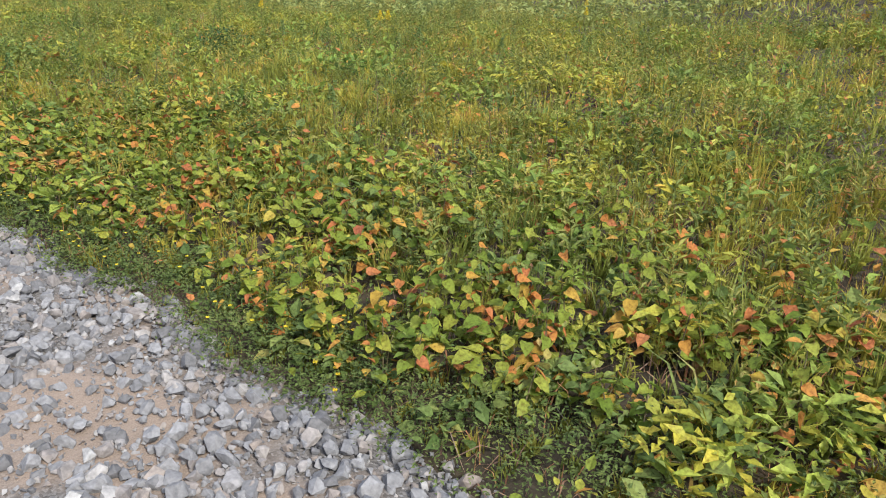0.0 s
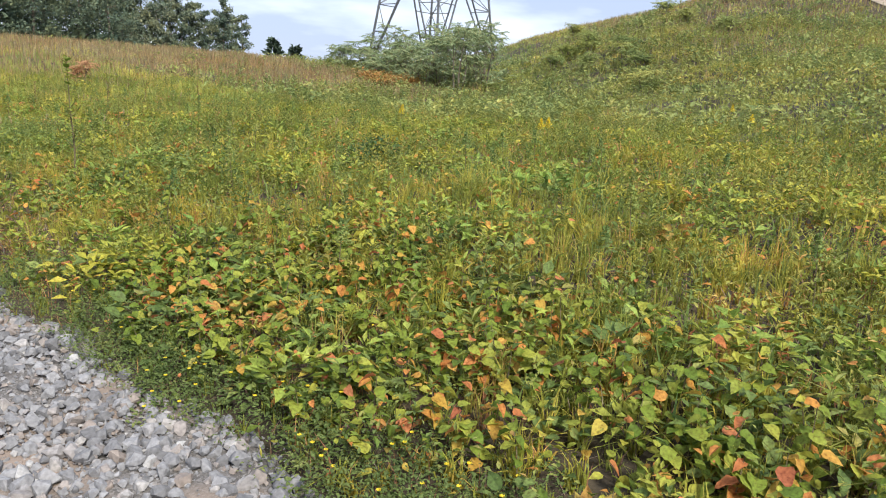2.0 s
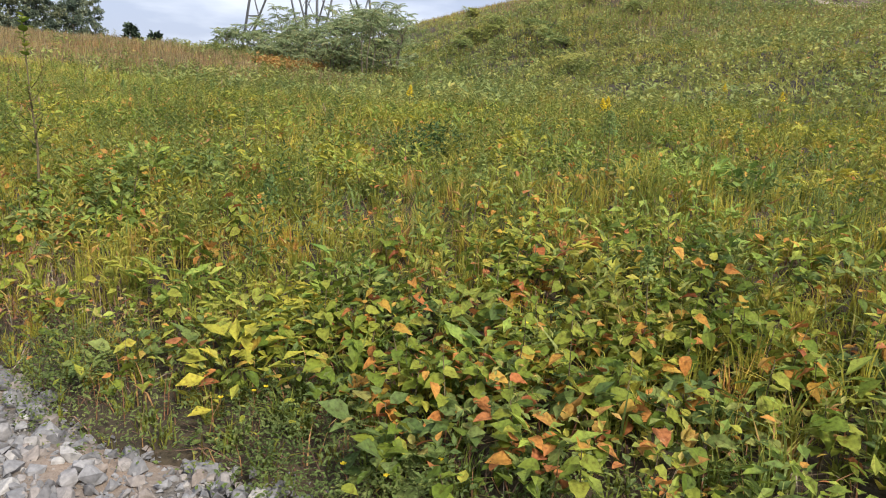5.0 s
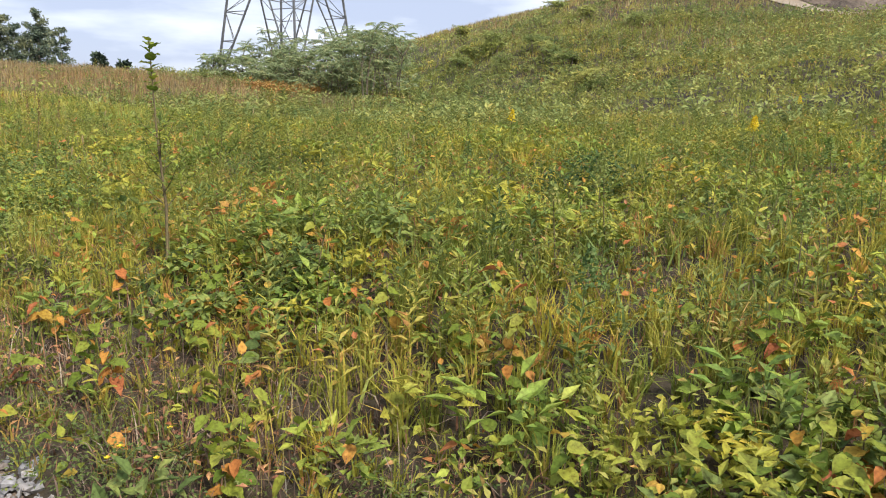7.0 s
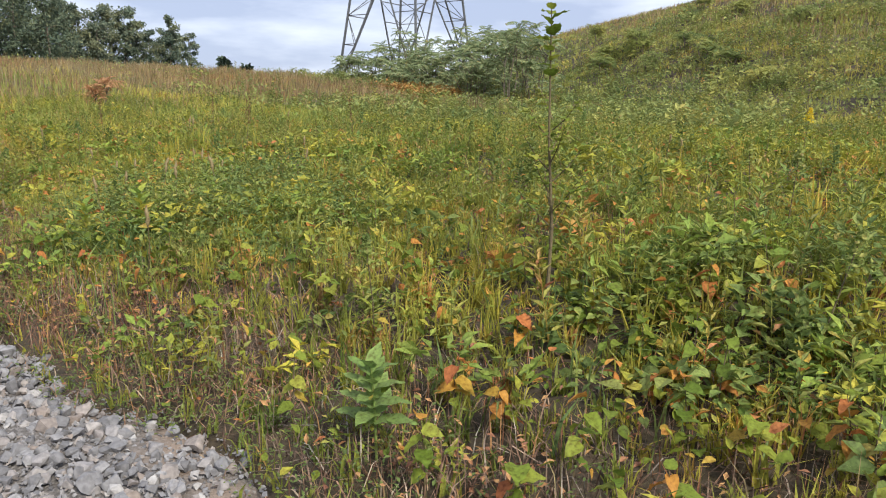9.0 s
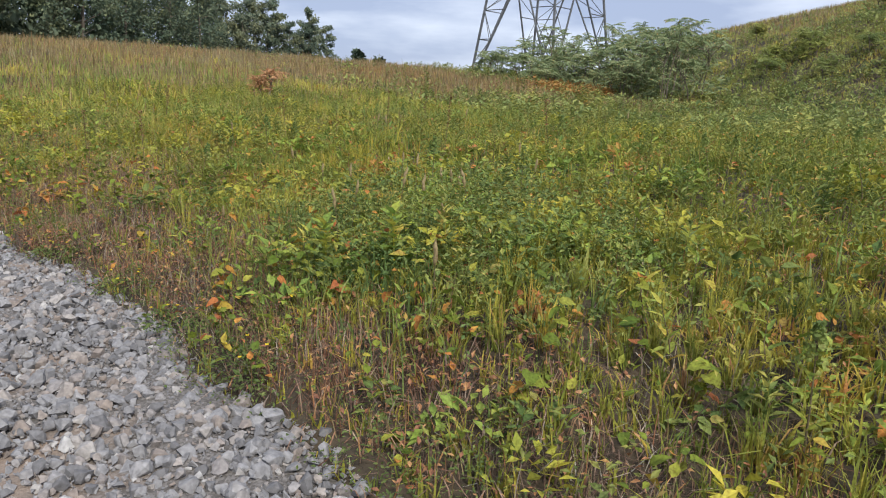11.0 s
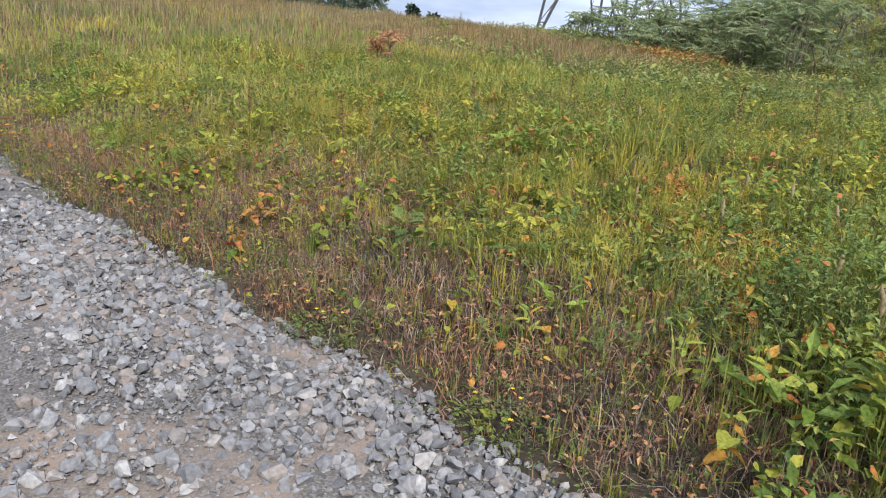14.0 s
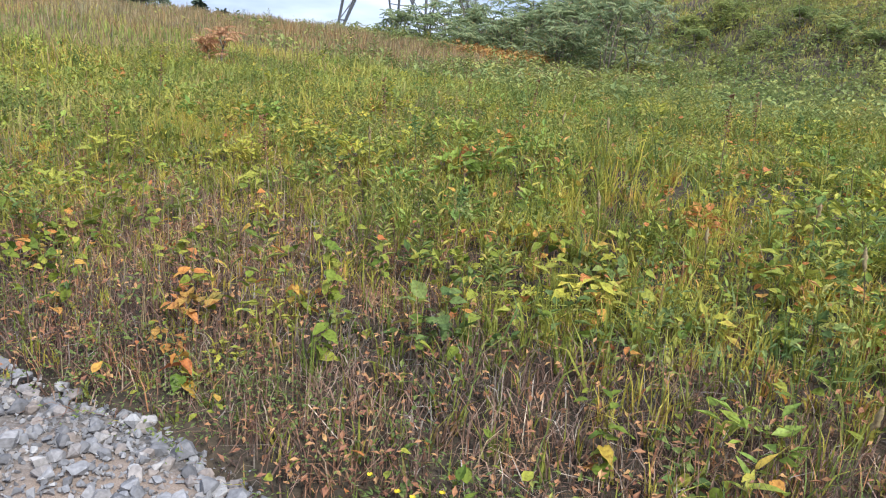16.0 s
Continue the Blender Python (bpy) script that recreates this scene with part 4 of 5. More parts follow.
weeds(900, 0.3, 10, 6, 30, lambda x, y: np.clip(patches(x, y, 0.7, 71) * 1.6 - 0.9, 0, 1), 0.020, 0.02, 5, MAT_YELLOW, "small_yellow_flowers", "tiny yellow flowers scattered in the meadow", height=0.28, shape="s")
weeds(1700, 2.1, 5.0, 13.6, 17.4, lambda x, y: np.exp(-(((x - 3.3) / 0.75) ** 2 + ((y - 15.4) / 1.2) ** 2)), 0.036, 0.05, 12, MAT_LUSH, "bank_herbs", "dense dark green herbs on the damp bank", False, height=0.36, shape="s", pitch=0.5)
def herb_domes(n, keep, size, mat, name, label, x0=0.3, x1=14.0, y0=0.6, y1=31, leaves=26, seed=3, leaf=0.30, squat=0.8, broad=False):
    """Low bushy herbs: domes of small leaves, each with gaps and its own size."""
    g = np.random.default_rng(seed)
    kinds = []
    for _ in range(5):
        up = np.sqrt(g.random(leaves))
        a = np.arange(leaves) * 2.4 + g.normal(0, 0.3, leaves)
        rad = 0.52 * np.sqrt(np.clip(1.06 - up ** 2, 0, 1)) * g.uniform(0.5, 1.1, leaves)
        p = np.stack([np.cos(a) * rad, np.sin(a) * rad, squat * (0.12 + 0.85 * up) * g.uniform(0.7, 1.1, leaves)], -1)
        kinds.append(scatter(MID_V if broad else SMALL_V, MID_F if broad else SMALL_F, p, turns(a - 1.57 + g.normal(0, 0.5, leaves), g.normal(0.25, 0.35, leaves), g.normal(0, 0.4, leaves)), leaf * g.uniform(0.6, 1.25, leaves)))
    x, y = spots(n, x0, x1, y0, y1, keep)
    m = len(x)
    which, rot, sz = rng.integers(0, 5, m), turns(rng.uniform(0, 6.28, m), rng.normal(0, 0.12, m)), size * np.clip(np.exp(rng.normal(0, 0.33, m)), 0.5, 1.7)
    p = on_land(x, y, -0.01)
    return stuff(name, joined([scatter(*kinds[k], p[which == k], rot[which == k], sz[which == k]) for k in range(5)]), mat, label, "herbs")


fields = lambda seed, f, lo, gain: (lambda x, y: np.clip((patches(x, y, f, seed) - lo) * gain, 0.04, 1) * (1 - 0.9 * barren(x, y)) * (1 - fade(x, y, 10, 14)))
herb_domes(5200, fields(101, 0.75, 0.35, 2.2), 0.22, MAT_FRESH, "fresh_herbs", "fresh green bushy herbs in the meadow", seed=3)
herb_domes(4600, fields(103, 0.6, 0.40, 2.2), 0.24, MAT_GOLD, "yellowing_herbs", "yellow-green bushy herbs in the meadow", seed=4, leaf=0.26, leaves=30)
herb_domes(3000, fields(107, 0.9, 0.50, 2.4), 0.20, MAT_LEAF_GREEN, "dark_green_herbs", "dark green bushy herbs in the meadow", seed=5, leaf=0.26, leaves=26)
herb_domes(2600, fields(109, 0.8, 0.50, 2.4), 0.17, MAT_RUSTY, "rusty_herbs", "low herbs with rust-red and orange leaves in the meadow", seed=6, leaf=0.30, leaves=16, broad=True)
herb_domes(5200, lambda x, y: fade(x, y, 10, 14) * np.clip(patches(x, y, 0.3, 111) * 1.8 - 0.4, 0.05, 1) * off_track(x, y) * crest(x, y), 0.42, MAT_HILLHERB, "hillside_clumps", "green clumps of herbs on the hillside", 10, 44, 2, 52, seed=7, leaves=22)
herb_domes(260, lambda x, y: np.exp(-(((x - 3.8) / 0.5) ** 2 + ((y - 11.5) / 0.55) ** 2)), 0.20, MAT_BRAMBLE, "bramble_patch", "dark green bramble patch at the foot of the sapling", 0.6, 3.6, 10.2, 13.4, seed=8, leaf=0.23, leaves=56, squat=1.0, broad=True)
bank_place = lambda x, y: np.exp(-(((x - 3.2) / 0.8) ** 2 + ((y - 15.6) / 1.1) ** 2)) * (0.25 + 0.75 * (patches(x, y, 1.3, 121) > 0.5))
herb_domes(620, bank_place, 0.24, MAT_VETCH, "bank_growth", "dense dark green herbs on the damp bank", 0.5, 4.0, 13.6, 18.0, seed=10, leaf=0.12, leaves=74, squat=1.3)
herb_domes(150, bank_place, 0.20, MAT_FRESH, "bank_clumps", "fresh green clumps on the damp bank", 0.5, 4.0, 13.6, 18.0, seed=11, leaf=0.22, leaves=34, squat=1.5)
xk, yk = spots(16000, 0.4, 4.2, 13.4, 18.4, lambda x, y: 0.9 * np.exp(-(((x - 3.0) / 0.9) ** 2 + ((y - 15.6) / 1.4) ** 2)))
stuff("bank_grass", blades(*tufted(xk, yk, 0.14, 0.6)[:2], 0.27, 0.006, 0.45), MAT_LUSH, "thin green grass and stems on the damp bank", "grass")
herb_domes(2400, lambda x, y: leafy(x, y) ** 1.1, 0.17, MAT_LEAF_GREEN, "low_leaf_layer", "dark green leaves under the broad-leaved cover", 0.1, 4.2, 0.8, 19, seed=9, leaf=0.34, leaves=20, broad=True)
xd, yd = 6.85 + rng.normal(0, 0.24, 900), 11.2 + rng.normal(0, 0.24, 900)
stuff("dark_herb_patch", scatter(SMALL_V, SMALL_F, on_land(xd, yd, 0) + np.stack([0 * xd, 0 * xd, rng.random(900) * 0.46 * np.exp(-((xd - 6.85) ** 2 + (yd - 11.2) ** 2) / 0.3)], -1), turns(rng.uniform(0, 6.28, 900), rng.normal(0.4, 0.4, 900)), rng.uniform(0.04, 0.075, 900)), MAT_LEAF_DARK, "dark green bushy herb in the meadow", "herb")


def tall_herbs():
    """Upright herbs: a stem and whorls of narrow leaves, in drifts."""
    v, f = [], []
    bits = []
    for i in range(18):
        t = 0.2 + 0.8 * i / 17
        m = turns(np.array([i * 2.4]), np.array([0.25 + 0.55 * t]))[0]
        bits.append((SMALL_V * (0.6, 1, 1) * 0.26 * (1.15 - 0.6 * t) @ m.T + np.array((0, 0, t)), SMALL_F))
    bits.append((np.array([(-0.012, 0, 0), (0.012, 0, 0), (0, 0, 1.0), (0, 0.012, 0)]), np.array([(0, 1, 2), (1, 3, 2)])))
    tv, tf = joined(bits)
    x, y = spots(6500, 0.9, 15.0, 1.0, 31, lambda x, y: np.clip(patches(x, y, 0.42, 81) * 1.5 - 0.35, 0.08, 1) * (1 - 0.7 * barren(x, y)))
    n = len(x)
    g = turns(rng.uniform(0, 6.28, n), rng.normal(0, 0.12, n), rng.normal(0, 0.12, n))
    near = scatter(tv, tf, on_land(x, y), g, 0.34 * rng.uniform(0.6, 1.4, n))
    x, y = spots(3200, 12, 34, 3, 46, lambda x, y: np.clip(patches(x, y, 0.2, 83) * 1.5 - 0.4, 0.05, 1) * crest(x, y))
    n = len(x)
    g = turns(rng.uniform(0, 6.28, n), rng.normal(0, 0.12, n), rng.normal(0, 0.12, n))
    return joined([near, scatter(tv * (1.5, 1.5, 1), tf, on_land(x, y), g, 0.5 * rng.uniform(0.6, 1.4, n))])


stuff("tall_herbs", tall_herbs(), MAT_HERB, "upright green herbs rising above the meadow grass", "herbs")
xg, yg = rng.uniform(-30, -5.0, 26000), rng.uniform(-8, 45, 26000)
xg = xg + verge(yg)
stuff("far_verge_grass", blades(xg, yg, 0.24, 0.06, 0.6), MAT_GRASS_FAR, "plain grass on the other side of the track", "grass")

# ---------------------------------------------------------------- single plants
LEAF_MESHES = [raw_mesh("leaf", *leaf_shape(w, fo, dr, True), mt, True) for w, fo, dr, mt in
               ((0.72, 0.10, 0.22, MAT_LEAF_ONE), (0.84, 0.16, 0.35, MAT_LEAF_ONE), (0.64, 0.22, 0.12, MAT_LEAF_ONE), (0.74, 0.16, 0.3, MAT_AUTUMN_ONE), (0.66, 0.3, 0.5, MAT_AUTUMN_ONE))]


def leaf_pose(p, yaw, pitch, roll, size):
    return pose(*p, math.degrees(pitch), math.degrees(roll), math.degrees(yaw)) @ Matrix.Scale(size, 4)


def leafy_weed(seed, height, autumn):
    """A low broad-leaved plant: one stem, leaves all the way up."""
    r = random.Random(seed)
    ob = new("leafy_weed")
    tip = (r.uniform(-.05, .05), r.uniform(-.05, .05), height)
    v, f = tube([(0, 0, -0.02), (tip[0] * 0.4, tip[1] * 0.4, height * 0.55), tip], [0.0035, 0.003, 0.0015], 4)
    child("stem", raw_mesh("stem", v, f, MAT_STEM), ob)
    for i in range(8):
        t = 0.35 + 0.65 * i / 7
        p = (tip[0] * t + r.uniform(-.01, .01), tip[1] * t, height * t)
        turned = r.random() < autumn
        child("leaf", LEAF_MESHES[r.choice((3, 4)) if turned else r.choice((0, 1, 2))], ob, "leaf turned orange-red" if turned else "",
              leaf_pose(p, i * 2.4 + r.uniform(-.4, .4), r.uniform(-0.55, 0.25), r.uniform(-.6, .6), r.uniform(0.045, 0.095)))
    return ob


kinds = [leafy_weed(i, h, a) for i, (h, a) in enumerate(((0.24, 0.12), (0.30, 0.2), (0.20, 0.35), (0.27, 0.5), (0.18, 0.75), (0.33, 0.05)))]
words = ("green broad-leaved weed beside the gravel track", "green weed with a few orange leaves", "low weed with leaves turning orange", "weed with half its leaves orange-red", "small plant with mostly red-orange leaves", "tall fresh green broad-leaved weed")
rp = random.Random(11)
for ob, w in zip(kinds, words):
    tagged(ob, w, "weed", "broad-leaved weeds")
placed = 0
first = set(range(6))
while placed < 330:
    y = rp.uniform(2.2, 19.5)
    x = float(verge(y)) + rp.uniform(0.15, 2.2)
    if rp.random() > (float(leafy(x, y)) + 0.012) * (0.45 if y > 13 else 1.0):
        continue
    k = rp.choices(range(6), (4, 4, 3, 2, 2, 3) if 6.5 < y < 12 else (4, 4, 3, 2, 2, 3))[0]
    m = pose(x, y, float(land(x, y)), rp.uniform(-8, 8), rp.uniform(-8, 8), rp.uniform(0, 360))
    if k in first:
        first.discard(k)
        kinds[k].matrix_basis = m
    else:
        copy_thing(kinds[k], m)
    placed += 1
for k in first:
    kinds[k].matrix_basis = pose(4.6, 6.0 + 0.5 * k, float(land(4.6, 6.0 + 0.5 * k)))


def milkweed(x, y, height, material, label):
    """A single stout stem with opposite pairs of large oblong leaves."""
    ob = new("milkweed")
    ob.matrix_basis = pose(x, y, float(land(x, y)), 2, -4, 20)
    v, f = tube([(0, 0, -0.02), (0.005, 0.01, height * 0.5), (0, 0.02, height)], [0.006, 0.005, 0.003], 6)
    child("stem", raw_mesh("stem", v, f, material, True), ob)
    me = raw_mesh("leaf", *leaf_shape(0.50, 0.16, 0.22, True), material, True)
    for i in range(8):
        t = 0.42 + 0.58 * i / 7
        for s in (0, math.pi):
            size = 0.19 * (1.05 - 0.5 * t)
            child("leaf", me, ob, "", leaf_pose((0, 0.02 * t, height * t), i * 1.57 + s + 0.2, 0.0 + 0.85 * t, 0, size))
    return tagged(ob, label, "milkweed", "milkweeds by the track")


milkweed(2.40, 11.97, 0.34, MAT_MILK, "pale green milkweed with paired oblong leaves by the gravel")
milkweed(2.74, 15.13, 0.40, MAT_LANCE, "yellowing milkweed with broad paired leaves on the bank")
milkweed(2.49, 15.52, 0.36, MAT_LANCE, "light green milkweed among the bank grasses")


def sapling(x, y, height):
    """A thin young tree with a few side twigs and a tuft of leaves at the top."""
    r = random.Random(3)
    ob = new("sapling")
    ob.matrix_basis = pose(x, y, float(land(x, y)))
    top = (-0.03, 0.02, height)
    way = [np.array((0, 0, -0.02)), np.array((0.015, 0, height * 0.3)), np.array((-0.01, 0.02, height * 0.6)), np.array(top)]
    v, f = tube(way, [0.010, 0.009, 0.006, 0.003], 6)
    child("stem", raw_mesh("stem", v, f, MAT_STEM, True), ob)
    for i in range(12):
        t = 0.28 + 0.38 * i / 11
        a = i * 2.4
        p = np.array((0.0, 0.01, height * t))
        q = p + np.array((math.cos(a) * 0.8, math.sin(a) * 0.8, 0.9)) * (0.24 - 0.10 * (t - 0.28) / 0.38)
        v, f = tube([p, (p + q) / 2 + np.array((0, 0, -0.015)), q], [0.004, 0.003, 0.0015], 4)
        twig = child("twig", raw_mesh("twig", v, f, MAT_STEM), ob)
        for j in range(7):
            s = (j + 2) / 8
            child("leaf", LEAF_MESHES[j % 3], twig, "", leaf_pose(tuple(p * (1 - s) + q * s), a - 1.57 + (-1) ** j * 0.9, r.uniform(-0.1, 0.5), 0, r.uniform(0.045, 0.07)))
    for j in range(15):
        s = j / 14
        p = way[2] * (0.55 - 0.55 * s) + way[3] * (0.45 + 0.55 * s)
        child("leaf", LEAF_MESHES[j % 3], ob, "", leaf_pose(tuple(p), j * 2.4, r.uniform(0.25, 0.8), 0, r.uniform(0.06, 0.095)))
    return tagged(ob, "thin young tree with sparse leaves in the meadow", "sapling")


sapling(3.62, 12.3, 1.40)


def goldenrod(seed, height, flower):
    """An upright stem with narrow leaves and a branched plume."""
    r = random.Random(seed)
    ob = new("goldenrod")
    v, f = tube([(0, 0, -0.02), (0.01, 0.01, height * 0.5), (0.0, 0.03, height)], [0.004, 0.0035, 0.002], 5)
    child("stem", raw_mesh("stem", v, f, MAT_STEM, True), ob)
    me = raw_mesh("leaf", *leaf_shape(0.22, 0.15, 0.3), MAT_LEAF_ONE, True)
    for i in range(14):
        t = 0.15 + 0.75 * i / 13
        child("leaf", me, ob, "", leaf_pose((0, 0.03 * t, height * t), i * 2.4, r.uniform(0.3, 0.8), 0, 0.10 * (1.1 - 0.5 * t)))
    n = 130
    g = np.random.default_rng(seed)
    t = g.random(n)
    a = g.uniform(0, 6.28, n)
    rad = 0.085 * (1 - t) * g.random(n) ** 0.5
    pos = np.stack([np.cos(a) * rad, np.sin(a) * rad + 0.03, height - 0.10 + 0.16 * t], -1)
    v, f = scatter(CLUMP_V, CLUMP_F, pos, turns(a, g.normal(0.4, 0.4, n), g.uniform(0, 6, n)), g.uniform(0.012, 0.022, n))
    child("flower_plume", raw_mesh("flower_plume", v, f, flower), ob, "bright yellow plume" if flower is MAT_YELLOW else "pale green bud plume")
    return ob


gold, bud = goldenrod(1, 0.62, MAT_YELLOW), goldenrod(2, 0.5, MAT_LUSH)
tagged(gold, "goldenrod in bright yellow flower among the grass", "goldenrod", "goldenrods in the meadow")
tagged(bud, "green goldenrod not yet in flower", "goldenrod", "goldenrods in the meadow")
spots_gold = ((9.1, 10.72), (9.26, 10.78), (8.45, 13.28), (13.2, 10.3), (15.5, 12.2))
for i, (x, y) in enumerate(spots_gold):
    m = pose(x, y, float(land(x, y)), 3, -3, 50 * i) @ Matrix.Scale(0.85 + 0.04 * (i % 5), 4)
    if i == 0:
        gold.matrix_basis = m
    else:
        copy_thing(gold, Matrix.LocRotScale(m.translation, m.to_quaternion(), None))
for i in range(46):
    y = rp.uniform(3, 22)
    x = float(verge(y)) + rp.uniform(0.8, 6.5)
    m = pose(x, y, float(land(x, y)), rp.uniform(-9, 9), rp.uniform(-9, 9), rp.uniform(0, 360))
    if i == 0:
        bud.matrix_basis = m
    else:
        copy_thing(bud, m)


def lance_plant(seed, height, leaves):
    """An upright weed with wide, pointed, light green leaves up the stem."""
    r = random.Random(seed)
    ob = new("lance_leaf_weed")
    v, f = tube([(0, 0, -0.02), (0.01, 0.0, height * 0.5), (0.0, 0.02, height)], [0.0035, 0.003, 0.0015], 4)
    child("stem", raw_mesh("stem", v, f, MAT_STEM), ob)
    for i in range(leaves):
        t = 0.12 + 0.88 * i / (leaves - 1)
        child("leaf", LANCE_LEAF, ob, "", leaf_pose((0, 0.02 * t, height * t), i * 2.4 + r.uniform(-.3, .3), r.uniform(0.35, 1.0), r.uniform(-.2, .2), r.uniform(0.09, 0.13) * (1.1 - 0.45 * t)))
    return ob


LANCE_LEAF = raw_mesh("leaf", *leaf_shape(0.30, 0.18, 0.2), MAT_LANCE, True)
lances = [tagged(lance_plant(s, hh, n), "light yellow-green upright weed with pointed leaves", "weed", "lance-leaved weeds") for s, hh, n in ((1, 0.30, 11), (2, 0.22, 9), (3, 0.36, 12))]
spots_lance = [(2.35, 14.35), (3.5, 15.6), (2.2, 16.2), (2.5, 15.7), (1.95, 16.9)]
while len(spots_lance) < 95:
    y = rp.uniform(6.5, 21)
    d = rp.uniform(0.35, 4.5)
    if rp.random() < 0.35 + 0.65 * float(patches(float(verge(y)) + d, y, 0.8, 91)) - 0.7 * float(barren(float(verge(y)) + d, y)):
        spots_lance.append((float(verge(y)) + d, y))
for i, (x, y) in enumerate(spots_lance):
    m = pose(x, y, float(land(x, y)), rp.uniform(-10, 10), rp.uniform(-10, 10), rp.uniform(0, 360))
    if i < 3:
        lances[i].matrix_basis = m
    else:
        copy_thing(lances[i % 3], m)


def dry_dock(seed, height):
    """A dead upright stalk with a rusty seed head."""
    g = np.random.default_rng(seed)
    ob = new("dock_stalk")
    v, f = tube([(0, 0, -0.02), (0.01, 0, height * 0.5), (0.03, 0.0, height)], [0.004, 0.0035, 0.0015], 5)
    child("stem", raw_mesh("stem", v, f, MAT_STEM), ob)
    n = 90
    t = g.random(n)
    pos = np.stack([0.03 * (0.5 + t / 2) + g.normal(0, 0.012, n), g.normal(0, 0.012, n), height * (0.52 + 0.48 * t)], -1)
    v, f = scatter(CLUMP_V, CLUMP_F, pos, turns(g.uniform(0, 6.28, n), g.normal(0.6, 0.5, n)), g.uniform(0.012, 0.022, n))
    child("seed_head", raw_mesh("seed_head", v, f, MAT_SEED), ob)
    return ob


dock = tagged(dry_dock(4, 0.72), "dead brown dock stalk with a rusty seed head", "dock", "dead stalks in the meadow")
for i, (x, y) in enumerate(((6.6, 21.6), (2.3, 20.15), (4.4, 21.5), (6.5, 22.5), (1.9, 21.7), (5.2, 18.6), (3.3, 24.0), (7.2, 19.2))):
    m = pose(x, y, float(land(x, y)), 4 * (-1) ** i, 3, 70 * i)
    if i == 0:
        dock.matrix_basis = m
    else:
        copy_thing(dock, m)


def seed_stalk(seed, height):
    """A dry stem with a pale fluffy seed head."""
    g = np.random.default_rng(seed)
    ob = new("seed_stalk")
    v, f = tube([(0, 0, -0.02), (0.01, 0, height * 0.6), (0.03, 0.01, height)], [0.003, 0.0025, 0.0015], 4)
    child("stem", raw_mesh("stem", v, f, MAT_STEM), ob)
    zs = np.linspace(0.80, 1.06, 8)
    way = [(0.02 + 0.02 * (z - 0.8) / 0.26 + g.normal(0, 0.002), 0.008 + g.normal(0, 0.002), height * z) for z in zs]
    v, f = tube(way, np.array([0.002, 0.008, 0.012, 0.010, 0.013, 0.009, 0.006, 0.001]) * g.uniform(0.8, 1.2, 8), 7)
    child("seed_head", raw_mesh("seed_head", v, f, MAT_SEEDFLUFF, True), ob, "pale fluffy seed head")
    return tagged(ob, "dry stalk with a pale fluffy seed head", "seed stalk", "seed stalks in the meadow")


stalks = [seed_stalk(s, hh) for s, hh in ((1, 0.42), (2, 0.34), (3, 0.5))]
for i in range(26):
    x, y = (rp.gauss(3.6, 0.9), rp.gauss(16.2, 1.3)) if i % 4 else (rp.uniform(4, 10), rp.uniform(12, 22))
    m = pose(x, y, float(land(x, y)), rp.uniform(-10, 10), rp.uniform(-10, 10), rp.uniform(0, 360))
    if i < 3:
        stalks[i].matrix_basis = m
    else:
        copy_thing(stalks[i % 3], m)


def trefoil(seed):
    """A low mat of small leaves with little yellow flowers."""
    g = np.random.default_rng(seed)
    ob = new("trefoil_clump")
    n = 260
    rad, a = 0.19 * g.random(n) ** 0.6, g.uniform(0, 6.28, n)
    pos = np.stack([np.cos(a) * rad, np.sin(a) * rad, 0.02 + 0.11 * g.random(n) * (1 - rad / 0.24)], -1)
    lv, lf = leaf_shape(0.55, 0.1, 0.2)
    child("foliage", raw_mesh("foliage", *scatter(lv, lf, pos, turns(a - 1.57, g.normal(0.3, 0.4, n), g.normal(0, 0.5, n)), g.uniform(0.014, 0.03, n)), MAT_VETCH), ob)
    for i in range(4):
        rr, b = 0.17 * g.random() ** 0.6, g.uniform(0, 6.28)
        v, f = scatter(CLUMP_V, CLUMP_F, np.zeros((5, 3)), turns(np.arange(5) * 1.26, np.full(5, 0.5)), np.full(5, 0.011))
        child("flower", raw_mesh("flower", v, f, MAT_YELLOW), ob, "small yellow flower", pose(rr * math.cos(b), rr * math.sin(b), 0.12))
    return ob


mats = [tagged(trefoil(s), "low green clump with small yellow flowers on the gravel edge", "wildflower", "trefoil along the track") for s in (1, 2, 3)]
where = [(0.12, 6.9), (0.25, 6.3), (0.10, 5.7), (0.3, 5.2), (0.2, 7.6), (0.35, 8.3), (0.15, 4.5), (0.3, 3.9), (0.05, 15.6), (0.12, 16.4), (0.2, 14.7), (0.10, 17.6), (0.3, 10.4), (-0.12, 6.6)]
where += [(0.05 + 0.38 * ((i * 0.618) % 1), 3.6 + 0.33 * i) for i in range(11)]
for i, (d, y) in enumerate(where):
    x = float(verge(y)) + d
    m = pose(x, y, float(land(x, y)), 0, 0, 47 * i)
    if i < 3:
        mats[i].matrix_basis = m
    else:
        copy_thing(mats[i % 3], m)

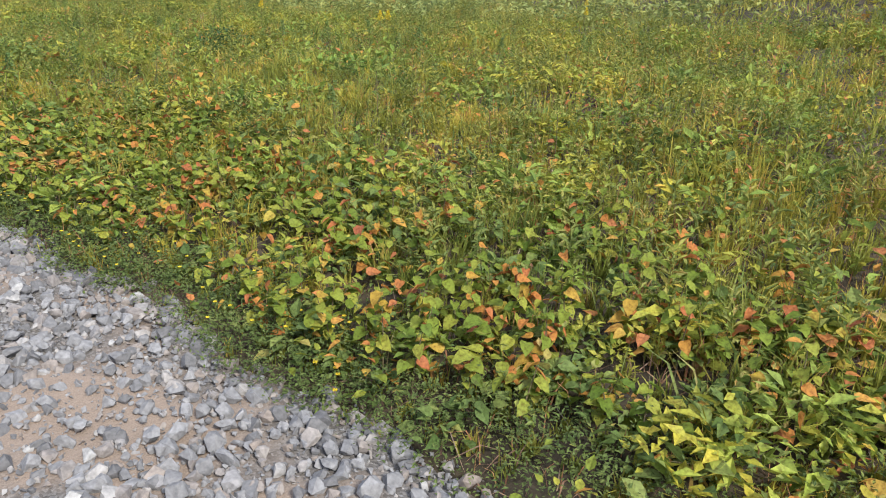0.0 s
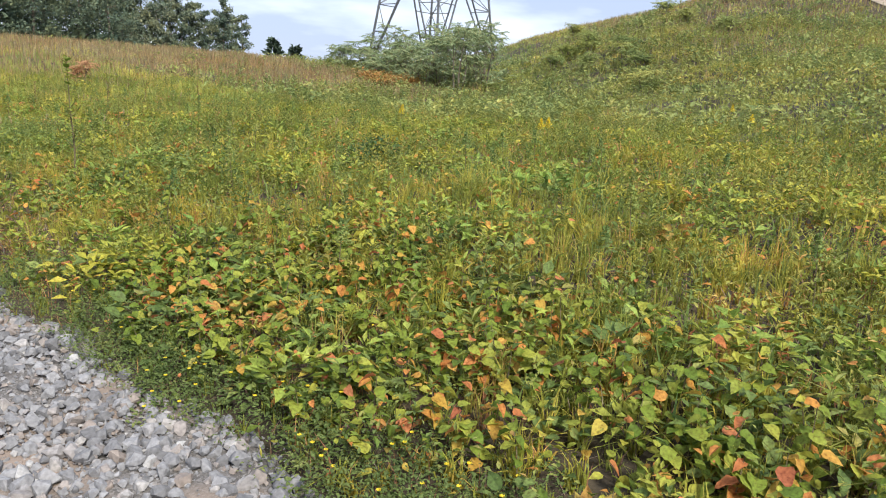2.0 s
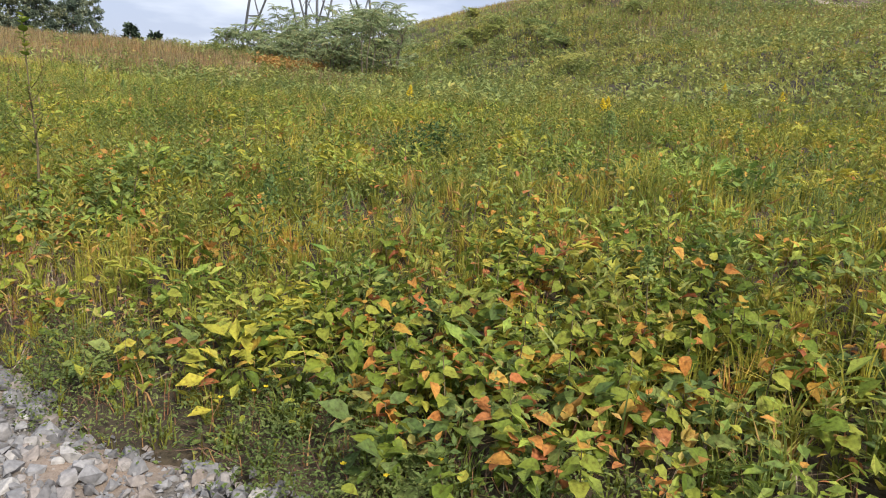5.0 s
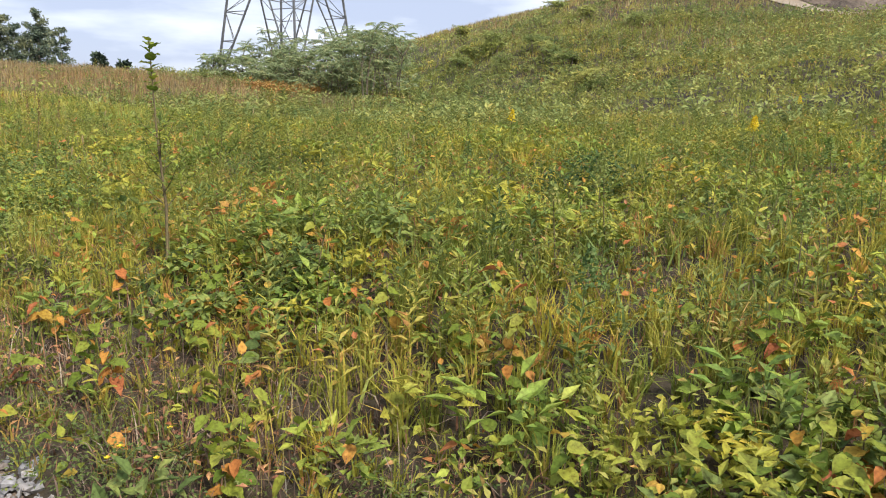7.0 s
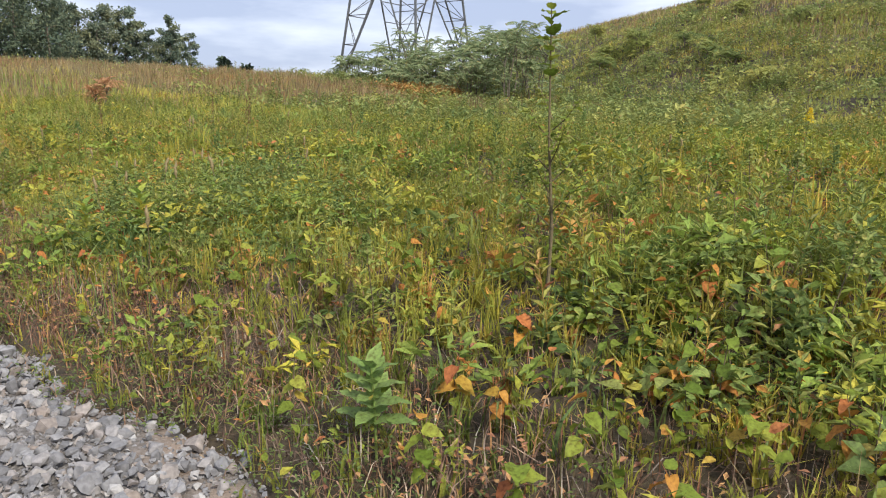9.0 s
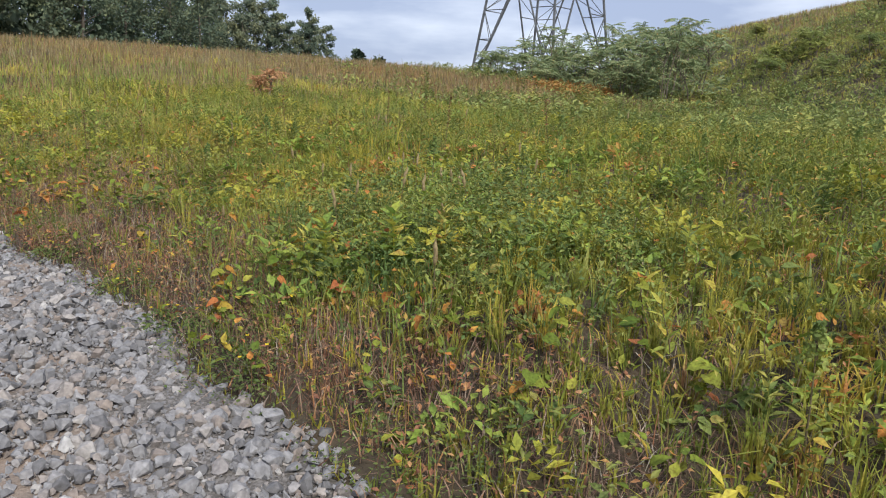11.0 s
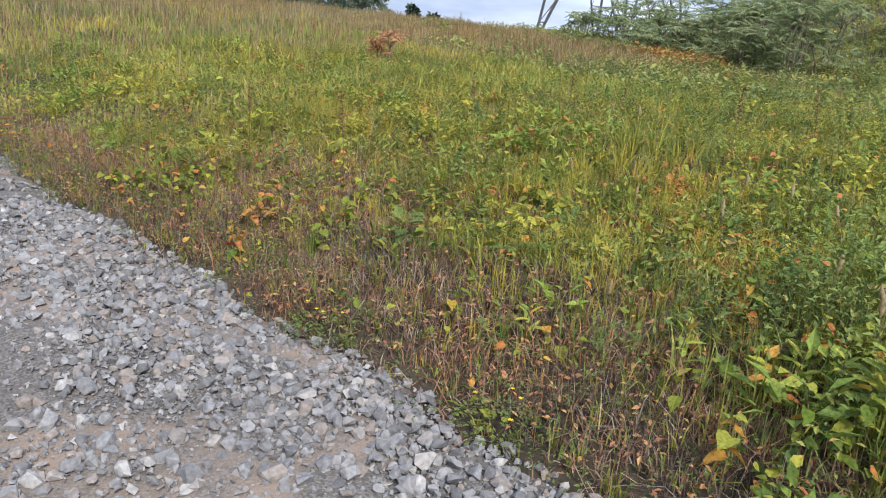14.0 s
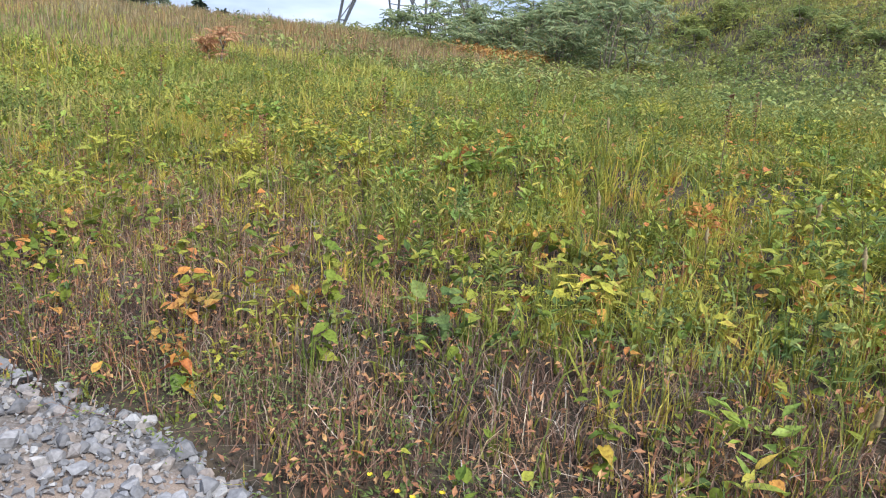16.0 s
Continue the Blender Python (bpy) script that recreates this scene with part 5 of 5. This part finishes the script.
# ---------------------------------------------------------------- stones of the track
def stone_shape(seed, points=12):
    """An angular broken stone: a cube's corners and faces pushed about."""
    r = np.random.default_rng(seed)
    bm = bmesh.new()
    for _ in range(points):
        p = r.normal(0, 1, 3); p /= np.linalg.norm(p)
        bm.verts.new(p * r.uniform(0.85, 1.1, 3) * (0.5, 0.42, 0.36))
    bmesh.ops.convex_hull(bm, input=bm.verts)
    loose = [v for v in bm.verts if not v.link_faces]
    bmesh.ops.delete(bm, geom=loose, context="VERTS")
    bmesh.ops.triangulate(bm, faces=bm.faces)
    bm.verts.index_update()
    v, f = np.array([v.co for v in bm.verts]), np.array([[w.index for w in fc.verts] for fc in bm.faces])
    bm.free()
    return v, f


STONES = [stone_shape(s, 15) for s in range(14)]
CHIPS = [stone_shape(40 + s, 6) for s in range(8)]


def road_height(x, y):
    d = x - verge(y)
    rut = np.exp(-((d + 1.45) / 0.35) ** 2) + np.exp(-((d + 3.3) / 0.35) ** 2)
    return land(np.minimum(x, verge(y)), y) - 0.03 * rut + 0.02 * np.exp(-((d + 0.3) / 0.25) ** 2)


def bare_sand(x, y):
    d = x - verge(y)
    return np.clip((patches(x, y, 1.1, 13) - 0.24 - 0.32 * step01((y - 8) / 3)) * 3.2, 0, 1) * np.exp(-((d + 1.05 + 0.35 * step01((y - 8) / 3)) / (0.85 - 0.25 * step01((y - 8) / 3))) ** 2)


def stones(n, x0, x1, y0, y1, small, large, keep, kinds=STONES, power=1.9):
    x, y = spots(n, x0, x1, y0, y1, keep)
    size = small + (large - small) * rng.random(len(x)) ** power
    pos = np.stack([x, y, road_height(x, y) + size * rng.uniform(0.10, 0.36, len(x))], -1)
    rot = turns(rng.uniform(0, 6.28, len(x)), rng.normal(0, 0.4, len(x)), rng.normal(0, 0.4, len(x)))
    kind = rng.integers(0, len(kinds), len(x))
    return joined([scatter(*kinds[k], pos[kind == k], rot[kind == k], size[kind == k]) for k in range(len(kinds))])


on_gravel = lambda x, y: np.clip(1 - (0.94 - 0.18 * step01((y - 7) / 3)) * bare_sand(x, y), 0, 1) * np.clip(0.6 - (x - verge(y)) / 0.16, 0, 1)
stuff("loose_gravel", joined([stones(4500, -0.9, 0.10, 1.8, 21, 0.025, 0.09, on_gravel), stones(11500, -2.9, 0.08, 1.8, 10, 0.030, 0.105, on_gravel, power=2.2), stones(12500, -3.2, 0.10, 10, 21, 0.024, 0.09, on_gravel, power=3.0),
                              stones(21000, -2.9, 0.08, 1.8, 10, 0.016, 0.05, on_gravel, CHIPS), stones(30000, -3.3, 0.10, 10, 21, 0.018, 0.055, on_gravel, CHIPS),
                              stones(15000, -4.8, 0.2, 20, 38, 0.03, 0.095, on_gravel, CHIPS)]), MAT_STONE, "loose grey crushed limestone of mixed sizes", "gravel")
stuff("fine_chips", stones(36000, -3.3, 0.17, 2.4, 19, 0.010, 0.032, lambda x, y: np.clip(1.0 - 0.65 * bare_sand(x, y), 0, 1), CHIPS), MAT_STONE, "fine grey stone chips on the track", "gravel")
stone_meshes = [raw_mesh("stone", v, f, MAT_STONE_ONE) for v, f in STONES]
count = 0
while count < 300:
    y = rp.uniform(2.6, 19.5)
    x = float(verge(y)) + rp.uniform(-2.4, 0.1)
    if rp.random() < float(bare_sand(x, y)):
        continue
    s = rp.uniform(0.06, 0.125)
    child("stone", stone_meshes[rp.randrange(14)], road, "", pose(x, y, float(road_height(x, y)) + 0.24 * s, rp.uniform(-22, 22), rp.uniform(-22, 22), rp.uniform(0, 360)) @ Matrix.Scale(s, 4))
    count += 1
